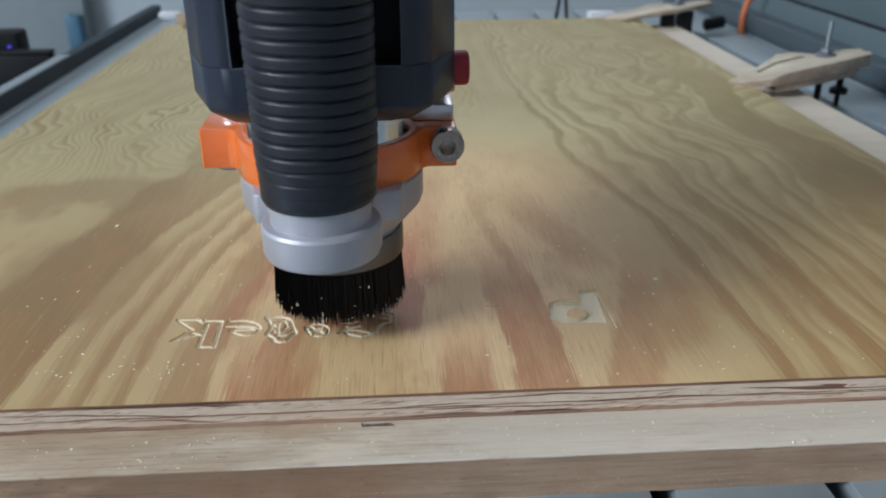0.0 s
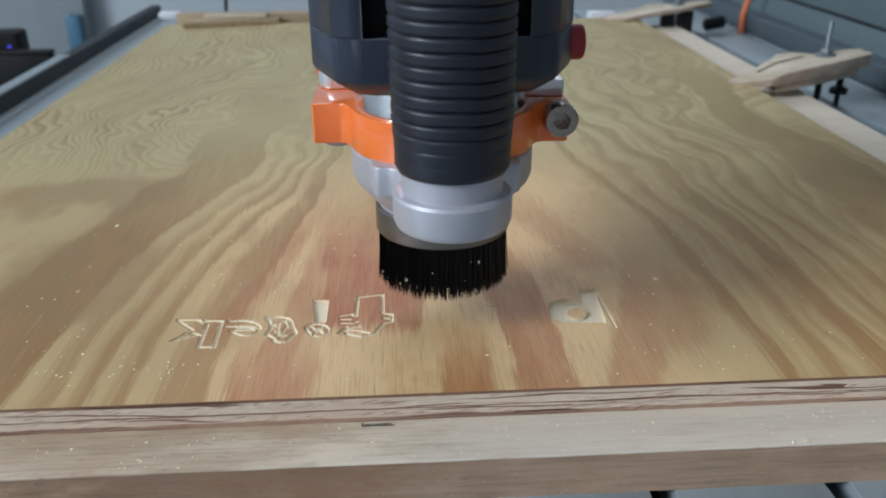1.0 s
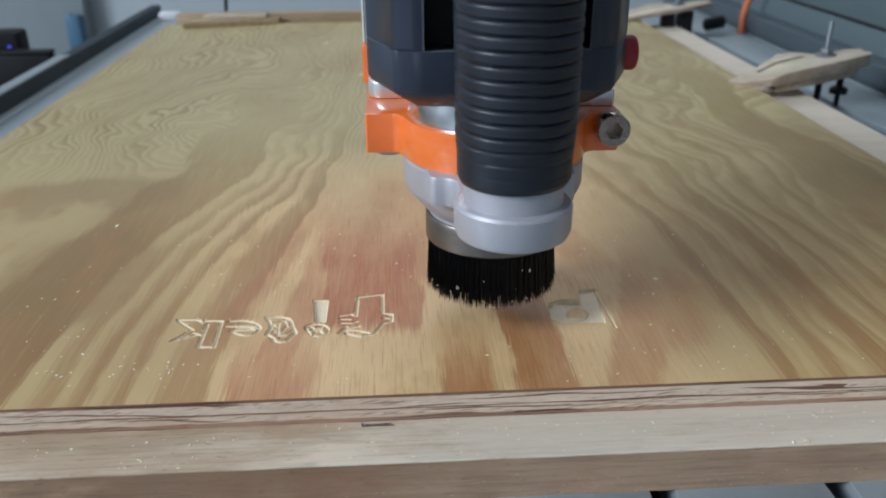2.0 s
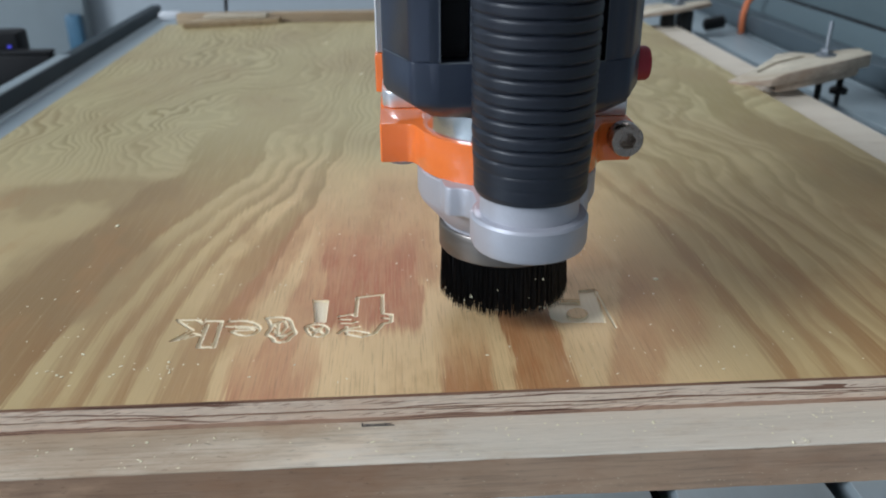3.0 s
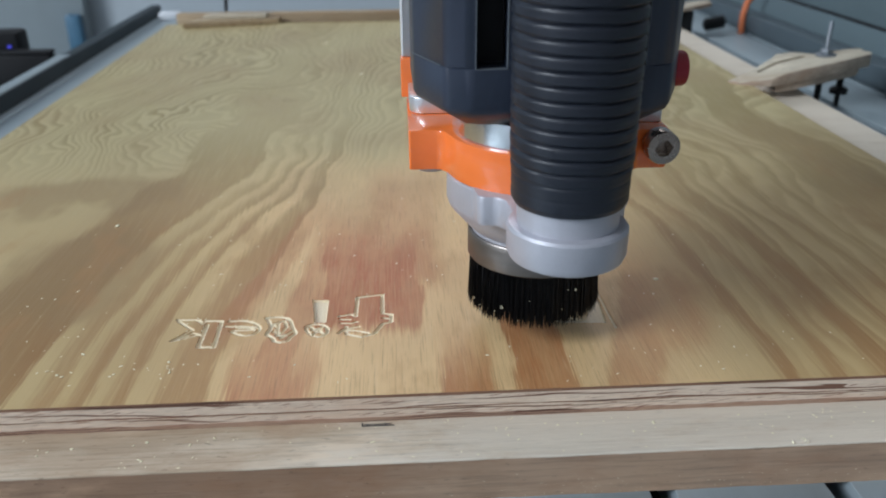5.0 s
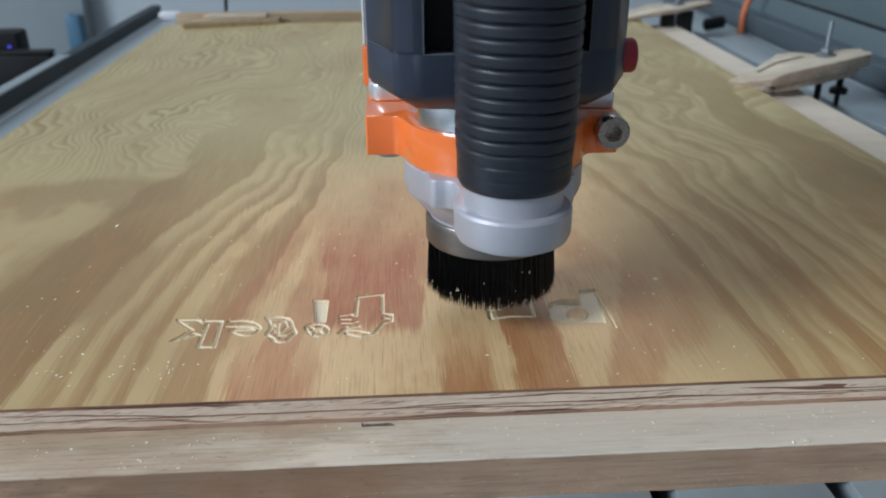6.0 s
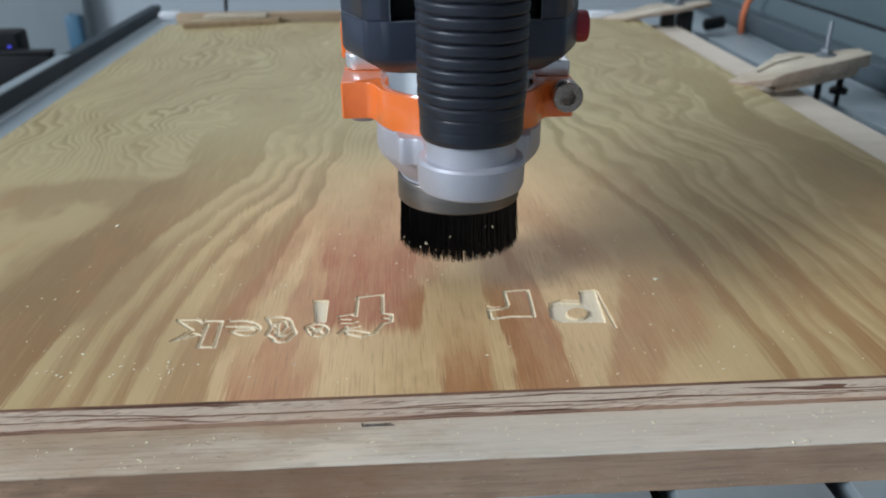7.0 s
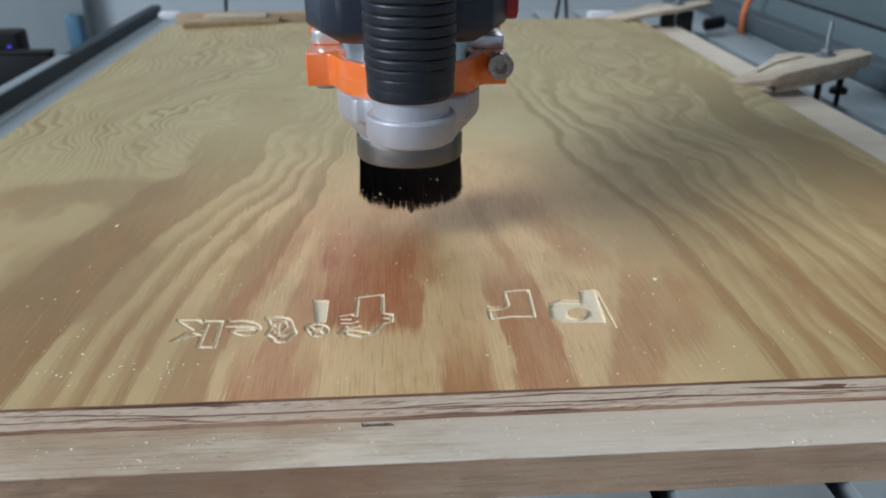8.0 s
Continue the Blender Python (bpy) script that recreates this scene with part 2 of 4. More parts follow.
def batten_material(name, a, b, across=(0, 1), stain_falloff=0.0):
    """Sawn softwood running along x: fibres, mottled stains, rubbed places. across: how the grain runs over y and z.
    The last value: strength of blotches and a painted light fall-off.
    """
    n = Nodes(name)
    p = n.pos()
    ky, kz = across
    grain = n.noise(n.mapped(p, (26, 800 * ky, 800 * kz)), 1.0, 4.0, 0.7)
    wave = n.noise(n.mapped(p, (5, 60 * ky, 60 * kz)), 1.0, 4.0, 0.6)
    blot = n.noise(n.mapped(p, (17, 45 * ky, 45 * kz)), 1.0, 5.0, 0.65)
    speck = n.noise(n.mapped(p, (200, 800 * ky, 800 * kz)), 1.0, 2.0, 0.6)
    c = n.mix(n.step(wave, 0.35, 0.65), a, b)
    c = n.mix(n.step(grain, 0.46, 0.68, 0.0, 0.6), c, tuple(v * 0.6 for v in b))
    c = n.mix(n.step(blot, 0.50, 0.66, 0.0, 0.65), c, tuple(v * k for v, k in zip(a, (0.70, 0.58, 0.50))))
    c = n.mix(n.step(blot, 0.46, 0.32, 0.0, 0.55), c, tuple(min(1, v * 1.3) for v in a))
    c = n.mix(n.step(speck, 0.62, 0.72, 0.0, 0.6), c, tuple(v * 0.45 for v in b))
    if stain_falloff:
        big = n.noise(n.mapped(p, (30, 110 * ky, 110 * kz), (5, 2, 1)), 1.0, 6.0, 0.72)
        x = n.sep(p)[0]
        # the drift along x puts a bright spot's fall-off into the blotch colour
        blotch_falloff = n.math("ADD", n.math("MULTIPLY_ADD", big, 0.7, 0.15), n.step(x, -0.10, 0.06, 0.13, -0.19))
        c = n.mix(n.step(blotch_falloff, 0.46, 0.68, 0.0, stain_falloff), c, tuple(v * k for v, k in zip(a, (0.52, 0.40, 0.30))))
        c = n.mix(n.step(blotch_falloff, 0.50, 0.34, 0.0, stain_falloff * 1.4), c, (0.745, 0.665, 0.55))
    n.bump(n.math("MULTIPLY_ADD", speck, 0.4, grain), 0.4, 0.0006)
    return n.done(c, 0.6)


VENEER = veneer_material()
EDGE_PALE = edge_material("ply_core_edge", (0.82, 0.67, 0.53), (0.20, 0.10, 0.065), 470.0, 0.78)
EDGE_DARK = edge_material("ply_glue_edge", (0.30, 0.16, 0.10), (0.12, 0.06, 0.04), 700.0, 0.5)
EDGE_STRAND = edge_material("ply_back_edge", (0.46, 0.30, 0.21), (0.13, 0.065, 0.045), 1300.0, 0.15)
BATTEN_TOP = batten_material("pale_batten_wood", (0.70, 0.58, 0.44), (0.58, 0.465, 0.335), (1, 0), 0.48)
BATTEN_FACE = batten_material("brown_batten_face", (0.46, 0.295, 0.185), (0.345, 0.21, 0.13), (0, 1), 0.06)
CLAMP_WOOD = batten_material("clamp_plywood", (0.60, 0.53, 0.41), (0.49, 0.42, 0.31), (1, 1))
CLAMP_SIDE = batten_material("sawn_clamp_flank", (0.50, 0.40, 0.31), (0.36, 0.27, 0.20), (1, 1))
STRIP_WOOD = batten_material("aged_strip_wood", (0.46, 0.345, 0.21), (0.36, 0.26, 0.155), (1, 1))
ALU = plain("mill_aluminium", (0.35, 0.41, 0.435), 0.5, 0.5, 0.06, 25, 0.05, stretch=(8, 0.6, 1))
WHITE = plain("white_coated_profile", (0.72, 0.74, 0.76), 0.4, 0.1, 0.03, 40, 0.05)
PLATE = plain("turned_aluminium_plate", (0.78, 0.79, 0.81), 0.3, 0.75, 0.03, 40, 0.04)
BEAM = plain("grey_beam_anodised", (0.125, 0.17, 0.185), 0.5, 0.3, 0.05, 25, 0.05, stretch=(1, 0.3, 1))
DARK_BEAM = plain("dark_beam_anodised", (0.075, 0.10, 0.115), 0.5, 0.3, 0.05, 25)
STUD = plain("zinc_plated_steel", (0.20, 0.22, 0.24), 0.5, 0.6, 0.06, 200)
DARK_ALU = plain("shade_dark_rail", (0.028, 0.042, 0.050), 0.65, 0.1, 0.1, 30, 0.1, 0.3)
# near-black colour stands in for the shade inside slots and grooves
SLOT_DARK = plain("dark_slot_shade", (0.02, 0.022, 0.025), 0.6, 0.2)
CAST = plain("cast_aluminium", (0.48, 0.48, 0.52), 0.45, 0.35, 0.05, 90, 0.18)
STEEL = plain("brushed_steel", (0.22, 0.198, 0.18), 0.36, 0.9, 0.08, 60, 0.06, stretch=(1, 1, 9))
CHROME = plain("polished_collar", (0.75, 0.76, 0.78), 0.16, 1.0, 0.04, 60, 0.03)
BOLT = plain("worn_steel", (0.40, 0.335, 0.285), 0.27, 0.9, 0.12, 250, 0.1)
ORANGE = plain("orange_powder_coat", (0.95, 0.20, 0.04), 0.22, 0.0, 0.05, 40, 0.02, 0.6, 0.6)
DULL_ORANGE = plain("faded_orange_plastic", (0.55, 0.15, 0.055), 0.6, 0.0, 0.06, 40)
RUBBER = plain("black_hose_plastic", (0.011, 0.014, 0.022), 0.42, 0.0, 0.15, 90, 0.1, 0.5)
PLASTIC = plain("dark_housing_plastic", (0.022, 0.030, 0.050), 0.38, 0.0, 0.1, 60, 0.12)
BLACK = plain("black_nylon", (0.006, 0.006, 0.0068), 0.6, 0.0, 0.1, 200, 0.05, 0.3)
PALE_GREY = plain("pale_grey_plastic", (0.10, 0.115, 0.13), 0.5, 0.0, 0.2, 300)
RED = plain("red_button_plastic", (0.32, 0.012, 0.025), 0.4, 0.0, 0.06, 80)
WALL = plain("painted_wall", (0.41, 0.46, 0.49), 0.85, 0.0, 0.03, 3, 0.05)
WHITE_PAINT = plain("white_wall_paint", (0.46, 0.48, 0.50), 0.85, 0.0, 0.02, 3, 0.05)
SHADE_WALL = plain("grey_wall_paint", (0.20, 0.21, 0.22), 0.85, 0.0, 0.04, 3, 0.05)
GREY_WALL = plain("grey_door_paint", (0.25, 0.295, 0.31), 0.7, 0.0, 0.04, 3, 0.05)
FLOOR = plain("concrete_floor", (0.25, 0.25, 0.25), 0.7, 0.0, 0.1, 4)
BENCH = plain("bench_laminate", (0.42, 0.46, 0.49), 0.5, 0.0, 0.05, 6)
CHIP = plain("wood_chip", (0.93, 0.80, 0.57), 0.7, 0.0, 0.1, 300)
PEN = plain("black_ink", (0.03, 0.03, 0.035), 0.6)
BLUE = plain("blue_plastic", (0.05, 0.14, 0.22), 0.5)
LED = Nodes("blue_led")
LED.b.inputs["Emission Color"].default_value = (0.1, 0.1, 1, 1)
LED.b.inputs["Emission Strength"].default_value = 0.5
LED = LED.done((0.05, 0.05, 0.5))


# ---- mesh helpers ----
def mesh_of(bm, name, material, smooth=True):
    bm.normal_update()
    me = bpy.data.meshes.new(name)
    bm.to_mesh(me)
    bm.free()
    for m in material if isinstance(material, (list, tuple)) else [material]:
        me.materials.append(m)
    if smooth:
        me.shade_smooth()
        me.set_sharp_from_angle(angle=radians(35))
    return me


def part(name, bm, material, parent=None, label="", smooth=True, at=None):
    ob = new(name, mesh_of(bm, name, material, smooth))
    if parent:
        ob.parent = parent
    if at:
        ob.matrix_basis = at
    return tagged(ob, label)


def thing(name, label, category, at=(0, 0, 0), group="", kind=""):
    ob = new(name)
    ob.empty_display_size = 0.02
    ob.location = at
    return tagged(ob, label, category, group, kind)


def box(x0, x1, y0, y1, z0, z1, bevel=0.0, segs=2, bm=None):
    bm = bm or bmesh.new()
    g = bmesh.ops.create_cube(bm, size=1)["verts"]
    for v in g:
        v.co = Vector((x0 + (v.co.x + 0.5) * (x1 - x0), y0 + (v.co.y + 0.5) * (y1 - y0), z0 + (v.co.z + 0.5) * (z1 - z0)))
    if bevel:
        es = {e for v in g for e in v.link_edges}
        bmesh.ops.bevel(bm, geom=list(es), offset=bevel, segments=segs, affect="EDGES", profile=0.5)
    return bm


def lathe(profile, segs=48, cx=0.0, cy=0.0, bm=None):
    """Turns (radius, z) pairs round a vertical axis; closes the ends."""
    bm = bm or bmesh.new()
    rings = []
    for r, z in profile:
        rings.append([bm.verts.new((cx + r * math.cos(a), cy + r * math.sin(a), z)) for a in (2 * math.pi * i / segs for i in range(segs))])
    for a, b in zip(rings, rings[1:]):
        for i in range(segs):
            bm.faces.new((a[i], a[(i + 1) % segs], b[(i + 1) % segs], b[i]))
    bm.faces.new(rings[0][::-1])
    bm.faces.new(rings[-1])
    return bm


def prism(outline, z0, z1, bevel=0.0, bm=None, segs=2):
    """Extrudes a flat outline upwards, with rounded rims."""
    bm = bm or bmesh.new()
    f = bm.faces.new([bm.verts.new((x, y, z0)) for x, y in outline])
    g = bmesh.ops.extrude_face_region(bm, geom=[f])["geom"]
    top = [v for v in g if isinstance(v, bmesh.types.BMVert)]
    bmesh.ops.translate(bm, verts=top, vec=(0, 0, z1 - z0))
    bmesh.ops.recalc_face_normals(bm, faces=bm.faces)
    if bevel:
        rim = [e for e in bm.edges if abs(e.verts[0].co.z - e.verts[1].co.z) < 1e-7]
        bmesh.ops.bevel(bm, geom=rim, offset=bevel, segments=segs, affect="EDGES", profile=0.5)
    return bm


def turned(bm, m):
    bmesh.ops.transform(bm, matrix=m, verts=bm.verts)
    return bm


def scaled(bm, k=0.001):
    bmesh.ops.scale(bm, vec=(k, k, k), verts=bm.verts)
    return bm


def carved(ob, cutters):
    """Cuts the cutters out of ob and leaves a plain mesh."""
    for c in cutters:
        tmp = new("cutter", mesh_of(c, "cutter", SLOT_DARK, False))
        tmp.parent, tmp.matrix_parent_inverse = ob.parent, ob.matrix_parent_inverse
        mod = ob.modifiers.new("cut", "BOOLEAN")
        mod.operation, mod.object, mod.solver = "DIFFERENCE", tmp, "EXACT"
        dg = bpy.context.evaluated_depsgraph_get()
        me = bpy.data.meshes.new_from_object(ob.evaluated_get(dg), depsgraph=dg)
        ob.modifiers.clear()
        ob.data = me
        bpy.data.objects.remove(tmp)
    return ob


# ---- the room ----
def room():
    x0, x1, y0, y1, z0, z1 = -4.6, 1.8, -3.6, 2.2, -0.9, 4.0
    tagged(part("floor", box(x0, x1, y0, y1, z0 - 0.1, z0), FLOOR), "grey concrete workshop floor", "floor", kind="structure")
    tagged(part("ceiling", box(x0, x1, y0, y1, z1, z1 + 0.1), WHITE_PAINT), "white painted ceiling", "ceiling", kind="structure")
    tagged(part("wall_south", box(x0, x1, y0 - 0.1, y0, z0, z1), WHITE_PAINT), "white painted wall", "wall", kind="structure")
    tagged(part("wall_east", box(x1, x1 + 0.1, y0, y1, z0, z1), SHADE_WALL), "grey painted wall", "wall", kind="structure")
    # back and side walls with a window each
    bm = bmesh.new()
    for a in ((x0, -0.6, z0, z1), (0.7, x1, z0, z1), (-0.6, 0.7, z0, 1.13), (-0.6, 0.7, 2.07, z1)):
        box(a[0], a[1], y1, y1 + 0.1, a[2], a[3], bm=bm)
    tagged(part("wall_north", bm, WALL), "pale painted wall with a window opening", "wall", kind="structure")
    bm = bmesh.new()
    for a in ((y0, -3.05, z0, z1), (-0.35, y1, z0, z1), (-3.05, -0.35, z0, 1.6), (-3.05, -0.35, 3.7, z1)):
        box(x0 - 0.1, x0, a[0], a[1], a[2], a[3], bm=bm)
    tagged(part("wall_west", bm, WALL), "pale painted wall with a window opening", "wall", kind="structure")


room()


# ---- bench and slotted machine table ----
TABLE_Z = -0.0243
PLY_X, PLY_Y, PLY_T = (-0.237, 0.261), (0.207, 0.895), 0.0095


def bench():
    b = thing("workbench", "grey laminate workbench under the machine table", "workbench", (0, 0.5, -0.9))
    part("worktop", box(-0.75, 0.75, -0.75, 0.45, 0.80, 0.83, 0.003), BENCH, b)
    for x in (-0.7, 0.7):
        for y in (-0.7, 0.40):
            part("leg", box(x - 0.03, x + 0.03, y - 0.03, y + 0.03, 0.0, 0.80, 0.003), BENCH, b)


def machine_table():
    t = thing("machine_table", "grey aluminium slotted table of a milling machine", "machine table", (0, 0, -0.07))
    pitch, gap, x = 0.0535, 0.0075, 0.0755 - 7 * 0.0535
    z1 = TABLE_Z + 0.07
    while x < 0.46:
        a, b = x + gap / 2, x + pitch - gap / 2
        part("profile", box(a, b, 0.02, 1.12, z1 - 0.014, z1, 0.0006), ALU, t)
        part("slot_floor", box(b - 0.001, b + gap + 0.001, 0.02, 1.12, z1 - 0.014, z1 - 0.012), SLOT_DARK, t)
        x += pitch
    part("edge_strip", box(-0.3047, -0.2957, 0.02, 1.12, z1 - 0.014, z1, 0.0006), ALU, t)
    part("base", box(-0.30, 0.47, 0.02, 1.12, 0.0, z1 - 0.0145, 0.001), SLOT_DARK, t)


def side_rails():
    r = thing("side_rail", "low guide rail coloured dark as in shade, with a pale rim along the table", "guide rail", (-0.305, 0, -0.07), "guide rails")
    # the shade on the inner face is put into this dark colour
    part("rail_face", box(-0.012, 0, 0.0, 1.13, 0.0, 0.0580, 0.0008), DARK_ALU, r)
    part("rim", box(-0.0125, -0.0015, 0.0, 0.80, 0.0581, 0.0592, 0.0003), ALU, r, "pale metal rim")
    s = thing("side_beam", "tall grey aluminium side beam with a dark groove", "guide rail", (0.42, 0, -0.07), "guide rails")
    part("foot_profile", box(-0.022, -0.0005, 0.05, 1.25, 0.047, 0.066, 0.001), DARK_BEAM, s, "dark grey foot profile")
    part("lower_profile", box(0.0, 0.06, 0.05, 1.3, 0.0, 0.086, 0.001), BEAM, s)
    part("groove", box(0.002, 0.06, 0.05, 1.3, 0.086, 0.0895), SLOT_DARK, s, "dark groove")
    part("upper_profile", box(0.0, 0.06, 0.05, 1.3, 0.0895, 0.16, 0.001), BEAM, s)


bench()
machine_table()
side_rails()


# ---- spoil board and plywood ----
def spoil_board():
    b = thing("spoil_board", "pale planed wooden base board under the plywood", "board", (0, 0, TABLE_Z))
    h = -PLY_T - TABLE_Z
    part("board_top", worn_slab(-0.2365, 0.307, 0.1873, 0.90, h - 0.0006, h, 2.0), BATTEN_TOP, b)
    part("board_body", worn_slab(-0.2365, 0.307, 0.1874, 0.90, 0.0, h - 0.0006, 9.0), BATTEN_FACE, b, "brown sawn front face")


def worn_slab(x0, x1, y0, y1, z0, z1, seed):
    """A slab whose front edge is rubbed and slightly uneven."""
    bm = bmesh.new()
    rows = []
    for j in range(221):
        x = x0 + (x1 - x0) * j / 220
        w = 0.00035 * noise.noise((x * 55, seed, 0)) + 0.0002 * noise.noise((x * 230, seed, 3))
        d = 0.0002 + 0.0002 * abs(noise.noise((x * 90, seed, 7)))
        rows.append([bm.verts.new(c) for c in ((x, y0 + w + d, z1), (x, y0 + w, z1 - d), (x, y0 + w, z0), (x, y1, z0), (x, y1, z1))])
    for a, b in zip(rows, rows[1:]):
        for i in range(5):
            bm.faces.new((a[i], a[(i + 1) % 5], b[(i + 1) % 5], b[i]))
    bm.faces.new(rows[0])
    bm.faces.new(rows[-1][::-1])
    bmesh.ops.recalc_face_normals(bm, faces=bm.faces)
    return bm


def seg_dist(px, py, path):
    best = np.full(px.shape, 1e9)
    for (ax, ay), (bx, by) in zip(path, path[1:]):
        dx, dy = bx - ax, by - ay
        t = np.clip(((px - ax) * dx + (py - ay) * dy) / (dx * dx + dy * dy + 1e-12), 0, 1)
        best = np.minimum(best, np.hypot(px - ax - t * dx, py - ay - t * dy))
    return best


def inside(px, py, poly):
    r = np.zeros(px.shape, bool)
    for (ax, ay), (bx, by) in zip(poly, poly[1:] + poly[:1]):
        hit = ((ay > py) != (by > py)) & (px < (bx - ax) * (py - ay) / (by - ay + 1e-12) + ax)
        r ^= hit
    return r


def oval(cx, cy, rx, ry, n=16):
    return [(cx + rx * math.cos(2 * math.pi * i / n), cy + ry * math.sin(2 * math.pi * i / n)) for i in range(n + 1)]


GROOVES = []
POCKETS = []
GROOVES.append(([(-45.5, 252.6), (-41.6, 254.9), (-40.4, 250.5), (-41.8, 246.2), (-44.6, 247.6)], 0.5, 0.8))
GROOVES.append(([(-41.6, 243.0), (-38.4, 247.0)], 0.55, 0.8))
GROOVES.append(([(-31.9, 249.6), (-29.8, 246.6), (-28.2, 249.4), (-30.6, 244.8)], 0.55, 0.85))
GROOVES.append(([(-21.8, 251.6), (-18.0, 251.4), (-16.2, 252.4)], 0.45, 0.8))
GROOVES.append(([(-21.0, 246.6), (-16.4, 246.4), (-12.0, 244.4)], 0.45, 0.8))
GROOVES.append(([(-58.0, 251.2), (-53.6, 250.6), (-51.4, 249.2)], 0.45, 0.8))
GROOVES.append(([(-16.7, 256.3), (-16.5, 270.5), (-7.4, 272.1), (-7.2, 257.7), (-3.9, 256.8), (-4.1, 251.4), (-7.1, 250.3), (-9.8, 244.0), (-14.2, 241.8), (-19.4, 244.0)], 0.55, 0.9))
GROOVES.append(([(-22.7, 256.7), (-18.4, 257.8), (-16.7, 256.3)], 0.5, 0.9))
GROOVES.append(([(-22.2, 254.4), (-18.6, 254.1)], 0.45, 0.9))
GROOVES.append(([(-22.2, 244.9), (-20.5, 247.3), (-15.4, 248.9)], 0.55, 0.9))
GROOVES.append(([(-19.7, 249.2), (-19.4, 244.0)], 0.5, 0.9))
GROOVES.append(([(-7.0, 254.3), (-4.3, 253.7)], 0.5, 0.9))
GROOVES.append(([(-33.7, 250.2), (-33.0, 250.6), (-31.7, 251.5), (-30.0, 251.6), (-27.9, 251.0), (-26.6, 249.6), (-26.0, 247.5), (-26.2, 245.5), (-27.2, 243.6), (-28.6, 242.9), (-30.3, 243.4), (-31.8, 244.6), (-32.9, 246.6), (-33.5, 248.2), (-33.7, 249.5), (-33.7, 250.2)], 0.5, 0.9))
GROOVES.append(([(-31.6, 247.4), (-29.4, 248.6), (-27.8, 245.3)], 0.5, 0.9))
GROOVES.append(([(-48.3, 257.2), (-47.2, 257.3), (-45.2, 257.7), (-43.1, 257.4), (-40.9, 256.6), (-39.5, 254.6), (-38.7, 251.4), (-37.9, 248.8), (-37.0, 246.9), (-37.1, 245.3), (-38.0, 244.1), (-38.6, 242.8), (-38.8, 241.4), (-39.9, 240.5), (-42.1, 240.2), (-43.6, 241.1), (-44.5, 243.3), (-45.5, 244.6), (-46.5, 245.1), (-46.6, 246.6), (-45.9, 249.1), (-45.9, 251.3), (-46.6, 253.4), (-47.3, 255.1), (-48.0, 256.5), (-48.3, 257.2)], 0.6, 0.9))
GROOVES.append(([(-43.5, 252.8), (-43.0, 244.4), (-39.4, 245.4)], 0.5, 0.9))
GROOVES.append(([(-46.0, 252.3), (-43.9, 250.9)], 0.5, 0.9))
GROOVES.append(([(-61.6, 252.1), (-55.8, 252.0), (-50.7, 250.6)], 0.5, 0.9))
GROOVES.append(([(-61.0, 255.8), (-59.5, 255.8), (-56.6, 255.9), (-54.0, 255.2), (-51.8, 253.7), (-50.4, 251.9), (-49.6, 249.9), (-49.9, 248.1), (-51.0, 246.4), (-52.7, 245.6), (-54.9, 245.6), (-56.8, 246.4), (-58.4, 247.9), (-59.2, 248.7)], 0.55, 0.9))
GROOVES.append(([(-58.6, 249.3), (-52.1, 249.1)], 0.45, 0.9))
GROOVES.append(([(-70.2, 254.7), (-69.7, 256.6), (-63.7, 256.2), (-63.2, 238.5), (-68.4, 238.9), (-68.3, 253.9)], 0.6, 0.9))
GROOVES.append(([(-79.5, 258.0), (-72.1, 257.5), (-70.2, 254.7)], 0.55, 0.9))
GROOVES.append(([(-78.7, 256.6), (-72.6, 250.5), (-78.2, 243.4)], 0.5, 0.9))
GROOVES.append(([(-78.2, 243.4), (-73.7, 245.3), (-69.9, 246.9)], 0.5, 0.9))
GROOVES.append(([(-76.0, 244.5), (-72.1, 248.3), (-69.0, 246.9)], 0.45, 0.9))
GROOVES.append(([(72.8, 269.5), (73.4, 242.0)], 0.35, 0.6))
GROOVES.append(([(53.7, 260.4), (58.4, 263.0), (64.9, 262.3)], 0.4, 0.9))
GROOVES.append(([(30.9, 257.5), (35.4, 257.7), (37.7, 259.4), (38.4, 261.5), (38.2, 265.9), (38.2, 271.2), (42.9, 271.9), (47.2, 272.0), (47.2, 268.2), (46.9, 260.9), (46.5, 251.7), (38.1, 252.3), (31.1, 250.9), (30.9, 253.6), (30.9, 257.5)], 0.6, 0.95))
GROOVES.append(([(30.4, 260.4), (32.9, 259.3), (35.0, 259.6)], 0.3, 0.6))
POCKETS.append(([(-33.1, 269.8), (-27.0, 269.3), (-27.1, 252.3), (-30.9, 252.6)], [], 1.0))
POCKETS.append(([(52.6, 258.4), (55.2, 261.0), (58.1, 261.9), (65.0, 261.1), (66.2, 270.2), (72.5, 271.0), (70.9, 245.5), (55.2, 246.6), (52.1, 249.7)], [[(66.1, 252.8), (65.3, 251.1), (63.8, 249.8), (61.9, 249.3), (60.1, 249.7), (58.8, 250.8), (58.3, 252.4), (58.6, 254.3), (59.8, 255.8), (61.6, 256.8), (63.5, 256.9), (65.1, 256.1), (66.1, 254.6)]], 1.1))
PLUGS = []
PLUGS.append(([(30.9, 257.5), (35.4, 257.7), (37.7, 259.4)], 2.65, 3.2))
PLUGS.append(([(37.7, 259.4), (38.4, 261.5), (38.2, 265.9)], 3.25, 3.7))
PLUGS.append(([(38.2, 265.9), (38.2, 271.2), (42.9, 271.9), (47.2, 272.0)], 3.7, 4.1))
PLUGS.append(([(47.2, 272.0), (47.2, 268.2), (46.9, 260.9)], 4.1, 4.4))
PLUGS.append(([(46.9, 260.9), (46.5, 251.7)], 4.4, 4.8))
